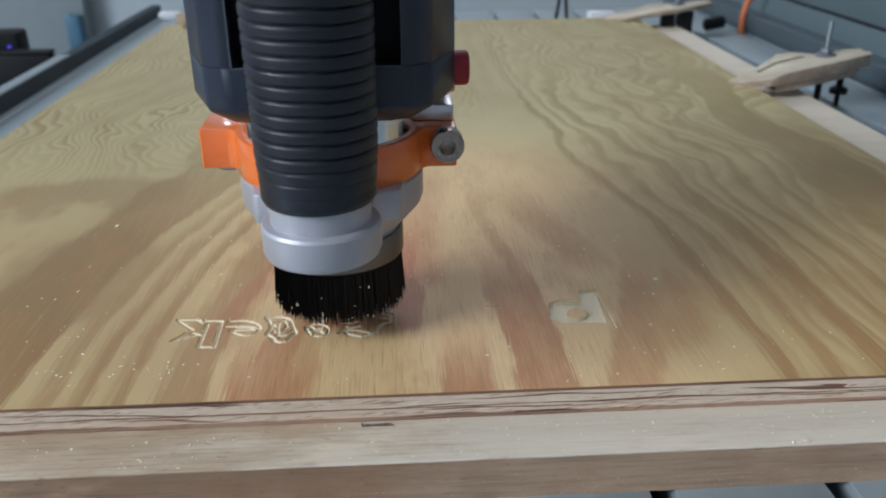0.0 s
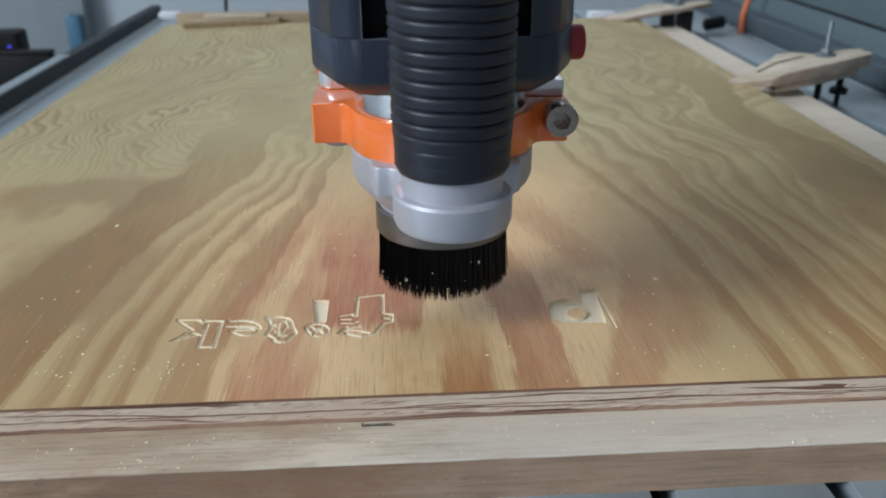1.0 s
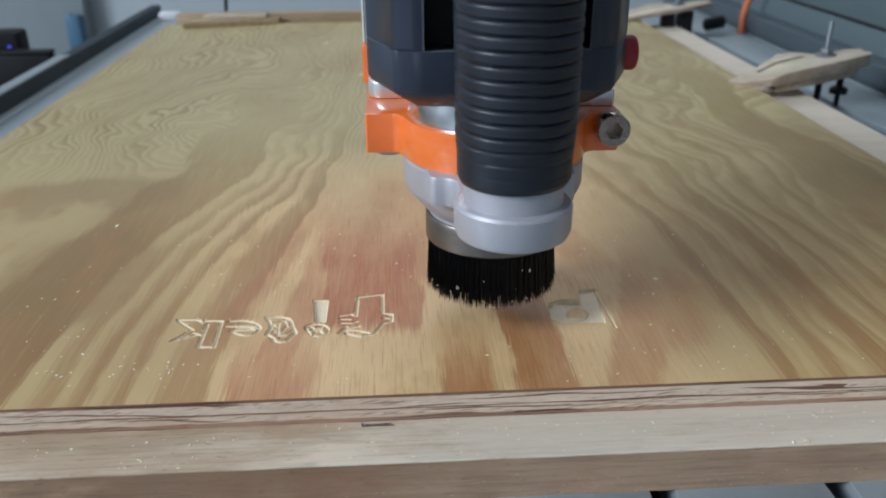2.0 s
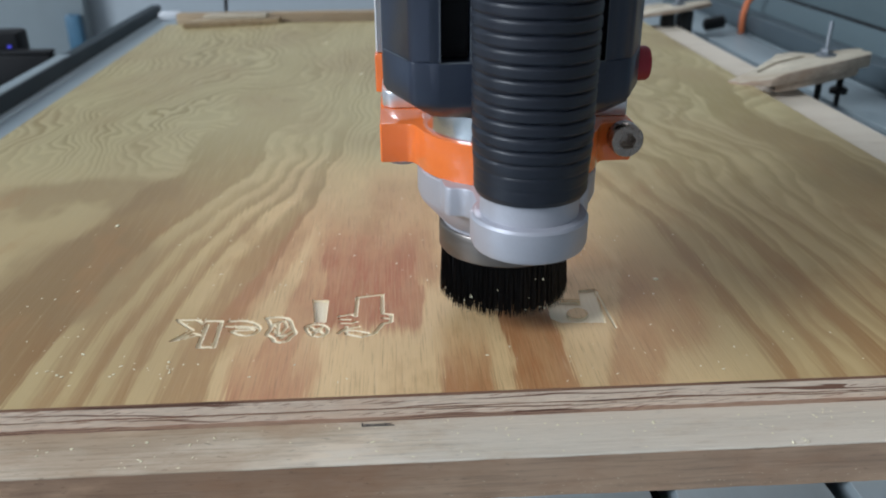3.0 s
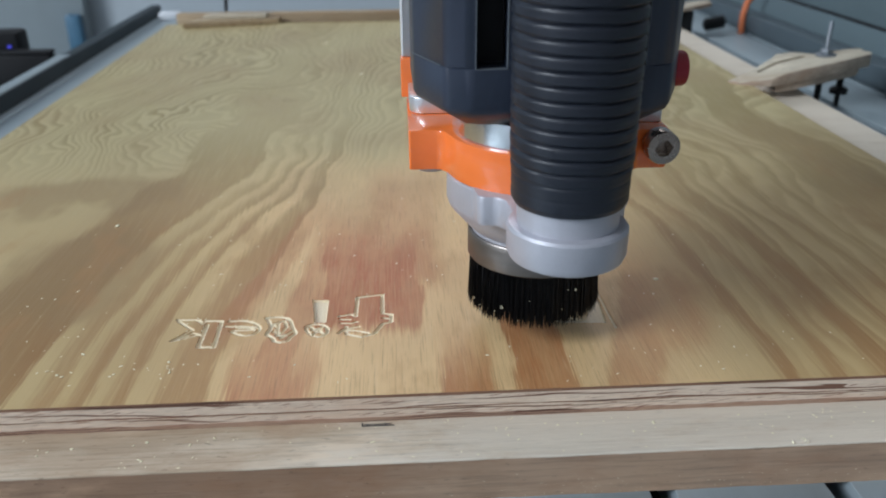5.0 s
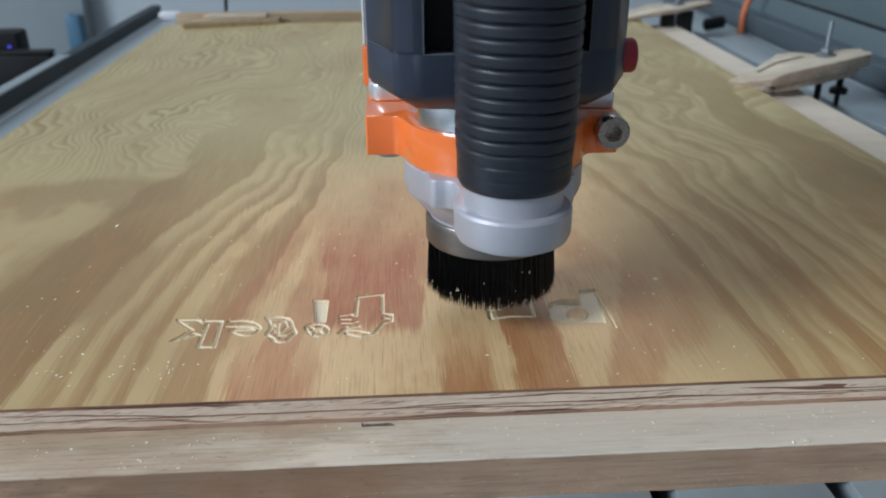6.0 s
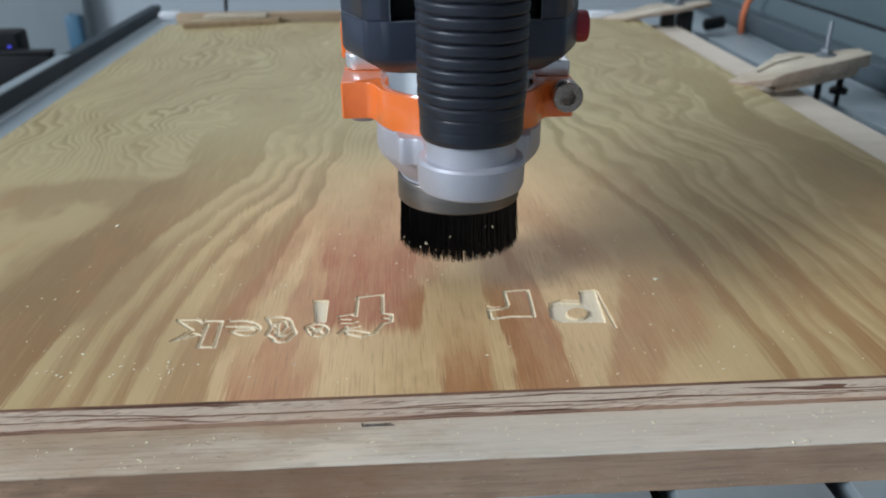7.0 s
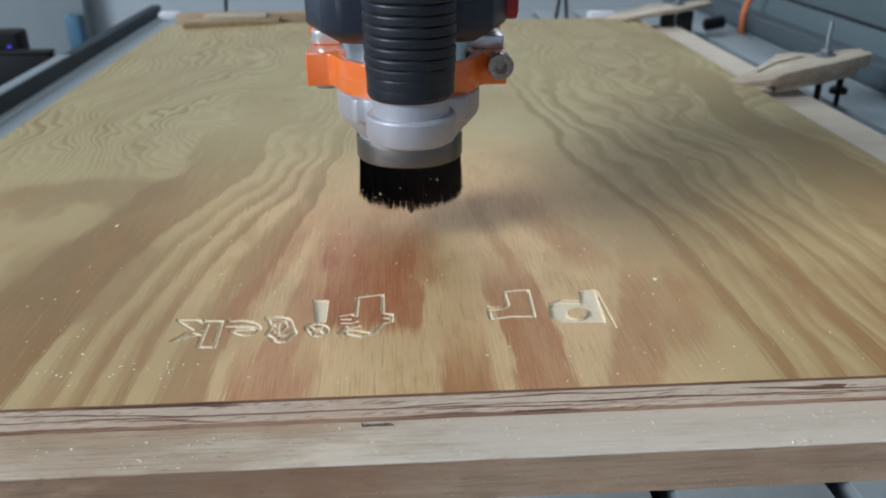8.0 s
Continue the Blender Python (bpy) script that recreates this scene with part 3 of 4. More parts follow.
PLUGS.append(([(46.5, 251.7), (38.1, 252.3)], 4.85, 5.2))
PLUGS.append(([(38.1, 252.3), (31.1, 250.9)], 5.2, 5.6))
PLUGS.append(([(31.1, 250.9), (30.9, 253.6), (30.9, 257.5)], 5.6, 5.9))



def groove_depth(px, py):
    """Depth in millimetres of the routed grooves at board places in millimetres."""
    d = np.zeros(px.shape)
    for path, half, deep in GROOVES:
        s = seg_dist(px, py, path) + 0.07 * (np.sin(px * 3.1 + py * 2.3) * np.sin(py * 4.7 - px) + np.sin(px * 8.3 - py * 6.1) * np.sin(px * 5.2 + py * 9.7))
        d = np.maximum(d, deep * np.clip((half + 0.25 - s) / 0.45, 0, 1))
    for poly, islands, deep in POCKETS:
        inn = inside(px, py, poly)
        for i in islands:
            inn &= ~inside(px, py, i)
        d = np.maximum(d, deep * inn)
    return d


def plywood():
    p = thing("plywood_panel", "pine plywood panel with grooves being routed into it", "plywood")
    x0, x1, y0, y1 = PLY_X[0], PLY_X[1], PLY_Y[0], PLY_Y[1]
    xs = np.concatenate([[x0, -0.16], np.arange(-0.084, 0.0775, 0.00034), [0.16, x1]])
    ys = np.concatenate([[y0], np.arange(0.232, 0.2765, 0.00034), [0.40, 0.60, y1]])
    gx, gy = np.meshgrid(xs, ys)
    rng = np.random.default_rng(3)
    dep = groove_depth(gx * 1000, gy * 1000)
    dep = dep * (1 + rng.uniform(-0.05, 0.05, dep.shape))
    gz = -dep * 0.001
    nx, ny = len(xs), len(ys)
    verts = np.stack([gx, gy, gz], -1).reshape(-1, 3)
    i = np.arange(nx * ny).reshape(ny, nx)
    faces = np.stack([i[:-1, :-1], i[:-1, 1:], i[1:, 1:], i[1:, :-1]], -1).reshape(-1, 4)
    me = bpy.data.meshes.new("face_veneer")
    me.from_pydata(verts.tolist(), [], faces.tolist())
    me.materials.append(VENEER)
    ob = new("face_veneer", me)
    ob.parent = p
    tagged(ob, "yellow pine face veneer with brown grain and pale cut grooves")
    # the layers below, their sawn edges slightly uneven
    layers = [(-0.0001, -0.0011, EDGE_DARK, "face_edge", 0.0), (-0.0011, -0.0050, EDGE_PALE, "core_ply", 0.0002),
              (-0.0050, -0.00535, EDGE_DARK, "middle_ply", 0.0001), (-0.00535, -0.0081, EDGE_PALE, "core_ply", 0.0003), (-0.0081, -PLY_T, EDGE_STRAND, "back_ply", 0.0)]
    for k, (za, zb, m, name, inset) in enumerate(layers):
        bm = bmesh.new()
        n = 120
        rows = []
        for j in range(n + 1):
            x = x0 + (x1 - x0) * j / n
            w = 0.0004 * noise.noise((x * 40, k * 7.0, 0)) + 0.0003 * noise.noise((x * 160, k * 3.0, 5))
            wz = 0.0005 * noise.noise((x * 12, 3.0, 2)) if k in (1, 2, 3) else 0.0
            lo = zb + (wz if k in (1, 2) else 0.0)
            hi = za + (wz if k in (2, 3) else 0.0)
            low = 0.0004 * noise.noise((x * 26, 8.0, 4)) + 0.00025 * noise.noise((x * 95, 2.0, 6))
            lo += low if k == 3 else 0.0
            hi += low if k == 4 else 0.0
            rows.append([bm.verts.new(c) for c in ((x, y0 + inset + w, hi), (x, y0 + inset + w, lo), (x, y1, zb), (x, y1, za))])
        for a, b in zip(rows, rows[1:]):
            if k == 0:
                idx = ((0, 1), (1, 2), (2, 3))
            else:
                idx = ((0, 1), (1, 2), (2, 3), (3, 0))
            for u, v in idx:
                bm.faces.new((a[u], a[v], b[v], b[u]))
        bm.faces.new(rows[0])
        bm.faces.new(rows[-1][::-1])
        if k == 0:
            # only a rim: the face veneer above closes it, the core below carries the cuts
            bm.free()
            bm = box(x0 + 0.0002, x1 - 0.0002, y0 + 0.0001, y0 + 0.012, zb, za)
            box(x0 + 0.0002, x1 - 0.0002, y1 - 0.012, y1 - 0.0002, zb, za, bm=bm)
            box(x0 + 0.0002, x0 + 0.012, y0 + 0.0125, y1 - 0.0125, zb, za, bm=bm)
            box(x1 - 0.012, x1 - 0.0002, y0 + 0.0125, y1 - 0.0125, zb, za, bm=bm)
        if k == 1:
            bmesh.ops.recalc_face_normals(bm, faces=bm.faces)
            for v in bm.verts:
                if v.co.z > -0.0012 and v.co.y > y0 + 0.1:
                    v.co.z -= 0.0012
        part(name, bm, m, p)
    # a carpenter's ink mark at the foot of the front edge
    bm = bmesh.new()
    for k, (xa, xb, ya, yb) in enumerate(((-0.0135, -0.0035, 0.2044, 0.2049), (-0.0128, -0.0045, 0.2052, 0.2056), (-0.0135, -0.0131, 0.2049, 0.2062), (-0.0065, -0.0062, 0.2049, 0.2060))):
        box(xa, xb, ya, yb, -PLY_T, -PLY_T + 0.00008, bm=bm)
    part("ink_mark", bm, PEN, p, "short black ink mark")
    # wood still standing in the groove that the cutter opens next
    out, lift = [], 0.004
    for path, a, b in PLUGS:
        bm = bmesh.new()
        for (ax, ay), (bx, by) in zip(path, path[1:]):
            d = Vector((bx - ax, by - ay)).normalized()
            q = Vector((-d.y, d.x)) * 0.95
            e = d * 0.95
            pts = [(ax - e.x + q.x, ay - e.y + q.y), (ax - e.x - q.x, ay - e.y - q.y), (bx + e.x - q.x, by + e.y - q.y), (bx + e.x + q.x, by + e.y + q.y)]
            lift += 0.0015
            prism([(u, v) for u, v in pts], -1.0, lift, bm=bm)
        ob = part("uncut_strip", scaled(bm), VENEER, p, "strip of veneer not yet cut away", smooth=False)
        out.append((ob, a, b))
    return p, out


spoil_board()
PANEL, STRIPS = plywood()


# ---- the router on its carriage ----
AXIS = (-0.0214, 0.2557)


def arc(cx, cy, r, a0, a1, n):
    return [(cx + r * math.cos(radians(a0 + (a1 - a0) * i / n)), cy + r * math.sin(radians(a0 + (a1 - a0) * i / n))) for i in range(n + 1)]


def router():
    r = thing("milling_router", "dark router in an orange clamp with hose and brush ring", "router", (*AXIS, 0))
    # brush ring
    brush = part("brush", scaled(lathe([(19.5, 12.5), (20.6, 14), (20.9, 29)])), BLACK, r, "black nylon brush skirt")
    rng = random.Random(5)
    bm = bmesh.new()
    for i in range(1900):
        a = rng.uniform(0, 2 * math.pi)
        rad = rng.uniform(19.6, 21.5)
        tip = rad + rng.gauss(0.45, 0.6)
        low = 8.2 + 1.3 * abs(rng.gauss(0, 1)) + 0.8 * noise.noise((math.cos(a) * 3, math.sin(a) * 3, 0))
        w = rng.uniform(0.10, 0.22)
        ta = a + rng.gauss(0, 0.018)
        c, s = math.cos(a), math.sin(a)
        top = [bm.verts.new((rad * c + w * dx, rad * s + w * dy, 28.5)) for dx, dy in ((1, 0), (-0.5, 0.87), (-0.5, -0.87))]
        end = bm.verts.new((tip * math.cos(ta), tip * math.sin(ta), low))
        mid = [bm.verts.new((v.co.x * 0.4 + end.co.x * 0.6 + (v.co.x - rad * c) * 0.5, v.co.y * 0.4 + end.co.y * 0.6 + (v.co.y - rad * s) * 0.5, low + 3)) for v in top]
        for j in range(3):
            bm.faces.new((top[j], top[(j + 1) % 3], mid[(j + 1) % 3], mid[j]))
            bm.faces.new((mid[j], mid[(j + 1) % 3], end))
    tagged(part("bristles", scaled(bm), BLACK, brush, smooth=False), kind="stuff")
    bm = bmesh.new()
    for i in range(13):
        a = rng.uniform(math.radians(190), math.radians(345))
        z = rng.choice((rng.uniform(9.5, 13), rng.uniform(11, 23)))
        k = rng.uniform(0.12, 0.38)
        g = bmesh.ops.create_icosphere(bm, subdivisions=1, radius=k)["verts"]
        for v in g:
            v.co = Vector((v.co.x * rng.uniform(0.5, 1.1) + 21.6 * math.cos(a), v.co.y + 21.6 * math.sin(a), v.co.z * rng.uniform(0.8, 1.9) + z))
    g = bmesh.ops.create_cone(bm, segments=3, radius1=0.55, radius2=0.05, depth=1.5, cap_ends=True)["verts"]
    for v in g:
        v.co += Vector((-12.9, -17.4, 15.5))
    tagged(part("caught_chips", scaled(bm), CHIP, brush, "pale wood chips caught in the bristles", smooth=False), kind="stuff")
    part("steel_ring", scaled(lathe([(20.8, 27.4), (22.0, 27.3), (22.4, 27.8), (22.4, 36.0), (22.1, 36.5), (20.6, 36.5), (20.5, 34)], 64)), STEEL, r, "brushed steel band")
    part("cutter", scaled(lathe([(0.2, -0.9), (0.9, -0.2), (1.5, 1.0), (1.5, 40)], 16)), STEEL, r, "thin steel cutter")
    # dust shoe: nose cone, neck, socket
    shoe = part("dust_shoe", scaled(lathe([(18, 34.5), (20.9, 34.6), (21.3, 37.5), (23.2, 39.4), (28.6, 45.6), (29.4, 47.8), (29.4, 56.0), (28.8, 56.6), (18, 56.6)], 64)), CAST, r, "satin cast aluminium dust shoe")
    left = [(-23.5, -14)] + arc(-19.4, -25.0, 2.8, 180, 262, 5) + arc(-19.0, -32.6, 4.8, 80, 0, 5) + [(-13.8, -40)]
    outline = left + [(-x, y) for x, y in reversed(left)]
    part("neck", scaled(prism(outline, 48.0, 57.5, 0.9)), CAST, shoe)
    px, py = 0.1, -48.0
    part("socket_body", scaled(lathe([(12, 47.6), (14.0, 47.6), (15.6, 48.5), (16.3, 50.2), (16.4, 57.0), (15.8, 57.8), (14.6, 58.0), (13.4, 58.05)], 56, px, py)), CAST, shoe)
    part("socket_collar", scaled(lathe([(13, 56), (13.7, 56), (13.7, 67), (13, 67)], 48, px, py)), CAST, shoe)
    # suction hose: a ribbed spiral with a short cuff
    bm = bmesh.new()
    segs, rings = 56, []
    pitch = 3.6
    zs = np.arange(64.2, 200, 0.36)
    for z in zs:
        ring = []
        for i in range(segs):
            a = 2 * math.pi * i / segs
            ph = (z / pitch + 0.10 * math.cos(a)) % 1.0
            rib = 1.1 * (1 - abs(2 * ph - 1) ** 6.0) - 0.12 * max(0.0, 1 - abs(ph - 0.42) * 14)
            fade = min(1.0, max(0.15, (z - 70) / 8.0))
            rad = 14.85 + rib * fade + (0.6 * (1 - fade)) + 0.15 * noise.noise((math.cos(a) * 1.5, math.sin(a) * 1.5, z * 0.05)) + min(0.9, (z - 63) * 0.012)
            if z < 65.6:
                rad -= (65.6 - z) * 0.5
            ring.append(bm.verts.new((px + rad * math.cos(a), py + rad * math.sin(a), z)))
        rings.append(ring)
    for a, b in zip(rings, rings[1:]):
        for i in range(segs):
            bm.faces.new((a[i], a[(i + 1) % segs], b[(i + 1) % segs], b[i]))
    bm.faces.new(rings[0][::-1])
    bm.faces.new(rings[-1])
    part("suction_hose", scaled(bm), RUBBER, r, "black ribbed plastic suction hose")
    # clamp round the neck of the motor
    ringr = arc(0, 0, 29.6, 196, 344, 26)
    out2 = [(-41.3, 40), (-41.3, -0.8), (-40.8, -1.3), (-33.0, -1.3), (-31.2, -2.0), (-29.6, -4.5)] + ringr + [(30.0, -5.8), (31.5, -5.0), (39.6, -5.0), (40.2, -4.4), (40.2, 40)]
    clamp = part("motor_clamp", scaled(prism(out2, 57.0, 70.0, 0.5)), ORANGE, r, "glossy orange coated clamp ring")
    at = Matrix.Translation((0.0369, -0.005, 0.0655)) @ Matrix.Rotation(radians(90), 4, "X")
    b = part("clamp_bolt", turned(scaled(lathe([(4.6, 0.0), (5.1, 0.3), (5.3, 0.8), (5.3, 6.0), (4.95, 6.6), (4.3, 6.7)], 40)), at), BOLT, clamp, "steel socket head bolt")
    hexa = [(2.9 * math.cos(radians(60 * i + 10)), 2.9 * math.sin(radians(60 * i + 10))) for i in range(6)]
    carved(b, [turned(scaled(prism(hexa, 2.2, 9)), at)])
    part("clamp_nut", scaled(lathe([(4.6, 54.6), (5.2, 55.4), (5.2, 57.2)], 32, -34.0, 8)), CAST, clamp, "silver screw end")
    part("motor_neck", scaled(lathe([(27.6, 57), (27.6, 77.5), (24, 78)], 64)), CHROME, r, "polished metal motor neck")
    rim = arc(-35.5, 22.5, 5, 180, 270, 6)
    rim = rim + [(27.5, 17.5), (27.5, 3.0), (39.0, 1.5), (39.6, 2.2), (39.6, 40), (-40.5, 40)]
    part("mount_plate", scaled(prism(rim, 70.1, 75.6, 0.5)), PLATE, r, "bright aluminium mounting plate")
    # motor housing
    def ring8(k, z, front=-29.5, back=38.0):
        return [(-25 * k, front * k, z), (25 * k, front * k, z), (31.5 * k, (front + 2.5) * k, z), (39.4 * k, -8 * k, z), (39.6 * k, back - 10, z), (30 * k, back, z),
                (-30 * k, back, z), (-39.8 * k, back - 10, z), (-39.6 * k, -6 * k, z), (-31.5 * k, (front + 2.5) * k, z)]
    bm = bmesh.new()
    loops = [[bm.verts.new(c) for c in ring8(k, z)] for k, z in ((0.72, 77.6), (0.80, 77.8), (0.975, 82.2), (1.0, 83.8), (1.0, 94.6), (0.990, 94.8), (0.990, 95.1), (1.0, 95.3), (1.0, 172.0))]
    for a, b2 in zip(loops, loops[1:]):
        for i in range(10):
            bm.faces.new((a[i], a[(i + 1) % 10], b2[(i + 1) % 10], b2[i]))
    bm.faces.new(loops[0][::-1])
    bm.faces.new(loops[-1])
    bmesh.ops.bevel(bm, geom=[e for e in bm.edges if abs(e.verts[0].co.z - e.verts[1].co.z) > 5], offset=1.8, segments=3, affect="EDGES", profile=0.5)
    house = part("motor_housing", scaled(bm), PLASTIC, r, "dark blue-grey plastic motor housing")
    cuts = [scaled(box(sx - 4.3, sx + 4.3, -45, -16, 94.7, 117.5, 0.6)) for sx in (-18.9, 18.9)]
    carved(house, cuts)
    for sx in (-18.9, 18.9):
        part("vent", scaled(box(sx - 4.2, sx + 4.2, -20, -16.2, 94.8, 117.4)), BLACK, house, "deep black air vent")
        # thin pale grey strips along the vent's edges
        bm = scaled(box(sx - 4.55, sx - 4.2, -29.62, -27.5, 94.75, 117.6))
        for a in ((sx + 4.2, sx + 4.42, 94.75, 117.6), (sx - 4.2, sx + 4.2, 94.6, 94.85)):
            box(a[0] / 1000, a[1] / 1000, -0.02962, -0.0275, a[2] / 1000, a[3] / 1000, bm=bm)
        part("vent_rim", bm, PALE_GREY, house, "thin pale grey rim of the vent")
    run = Vector((7.0, -18.2, 0))
    m = Matrix.Translation((-0.0392, -0.0072, 0.0951)) @ Matrix.Rotation(math.atan2(run.y, run.x), 4, "Z")
    part("rub_mark", turned(scaled(prism([(0, -0.12), (6, -0.2), (13, -0.12), (19.0, -0.1), (19.0, 0.1), (11, 0.22), (5, 0.1), (0, 0.14)], -0.16, 0.10)), m), PALE_GREY, house, "rubbed pale line along the seam", smooth=False)
    btn = turned(scaled(lathe([(5.4, 0), (5.4, 5.8), (4.9, 6.7), (4.1, 7.0)], 36)), Matrix.Translation((0.0372, -0.0015, 0.0880)) @ Matrix.Rotation(radians(90), 4, "Y"))
    part("lock_button", btn, RED, house, "red lock button")
    # carriage behind
    part("carriage_plate", scaled(box(-43, 43, 40.2, 50, 70, 84, 0.8)), ORANGE, r, "orange coated carriage plate")
    col = part("carriage_profile", scaled(box(-42.5, 42.5, 42, 78, 84.1, 190, 0.6)), WHITE, r, "silver grooved aluminium carriage profile")
    carved(col, [scaled(box(x - 0.2, x + 0.2, 40, 43.2, 80, 310)) for x in (-41.6, -40.8, -39.9, 39.9, 40.8, 41.6)])
    return r


ROUTER = router()


# ---- wooden hold-down clamps and clutter round the table ----
def cl_bolt(parent, x, y, z0, z1):
    bm = lathe([(1.6, z0), (1.6, z1 - 0.6), (1.2, z1)], 16, x, y)
    part("stud", scaled(bm), STUD, parent, "threaded steel stud")


def hold_down(at, turn, label, lean=4.0, thick=5.5, lower=True):
    """A home-made clamp: a forked plywood arm on a stud, its thinned tip on the panel's edge, sawn flanks browner than the top."""
    h = thing("hold_down_clamp", label, "clamp", at, "hold-down clamps")
    h.rotation_euler = (0, 0, radians(turn))
    tilt = Matrix.Rotation(radians(-lean), 4, "Y")
    outline = [(-14, 6), (-12, -4), (4, -19), (16, -20), (60, -18), (99, -13), (104, -8), (102, -1), (107, 4), (98, 9), (66, 12), (60, 25), (44, 27), (34, 19), (14, 12), (-6, 8)]
    arm = prism(outline, 0.3, 0.3 + thick, 0.6)
    for v in arm.verts:
        if v.co.z > 0.5 * thick:
            v.co.z -= (thick - 2.6) * min(1.0, max(0.0, (26 - v.co.x + 0.3 * v.co.y) / 32))
    arm.normal_update()
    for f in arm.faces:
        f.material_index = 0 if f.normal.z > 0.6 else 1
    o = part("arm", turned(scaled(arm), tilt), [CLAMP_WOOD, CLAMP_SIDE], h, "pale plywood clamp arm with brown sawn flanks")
    carved(o, [turned(scaled(prism([(8, 1.0), (58, 8), (58, 12), (10, 5.5)], -5, 15)), tilt)])
    if lower:
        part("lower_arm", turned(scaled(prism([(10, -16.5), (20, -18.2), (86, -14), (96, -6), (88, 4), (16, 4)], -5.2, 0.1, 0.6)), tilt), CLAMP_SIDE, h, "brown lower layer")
        part("packing_foot", scaled(lathe([(5, -24.3), (5, -20), (2.4, -19), (2.4, -4), (5, -3), (5, 0.5)], 20, 60, -6)), BLACK, h, "black packing foot")
        part("knob", scaled(lathe([(2, -24.3), (2, -15), (6.5, -14), (7, -11), (5, -9), (2.5, -8.5), (2.5, 3)], 20, 82, -4)), BLACK, h, "black star knob")
    top = thick + 70 * math.tan(radians(lean))
    cl_bolt(h, 70, 3, -24.3, 40 if lower else 24)
    part("washer", scaled(lathe([(7.5, top - 0.5), (7.8, top), (7.8, top + 1.0), (7.2, top + 1.4)], 28, 70, 3)), STUD, h, "steel washer")
    part("nut", scaled(prism([(70 + 4.6 * math.cos(radians(60 * i)), 3 + 4.6 * math.sin(radians(60 * i))) for i in range(6)], top + 1.4, top + 5.0, 0.5)), STUD, h, "steel nut")
    return h


hold_down((0.262, 0.590, 0.0), 16, "pale plywood hold-down clamp with steel stud on the panel edge", 4.0, 9.5)
hold_down((0.238, 0.888, 0.0), 6, "thin pale plywood hold-down clamp at the far corner", 6.0, 4.5, False)


def back_strip():
    s = thing("wooden_strip", "brown wooden strip clamped along the far edge", "wooden strip", (-0.15, 0.905, TABLE_Z))
    part("strip", scaled(box(-80, 172, 0, 16, 0, 33.0, 1.0)), STRIP_WOOD, s)
    a = thing("wooden_wedge", "pale thin wooden wedge on the panel's far corner", "wooden wedge", (-0.205, 0.880, 0.0))
    part("wedge", scaled(prism([(-10, -12), (30, -1), (84, 10), (86, 21), (4, 22)], 0.1, 6.0, 0.8)), STRIP_WOOD, a)
    part("packing", scaled(prism([(8, 6), (72, 9), (74, 20), (14, 21)], 6.05, 10.5, 0.7)), CLAMP_WOOD, a, "paler strip on top")


back_strip()


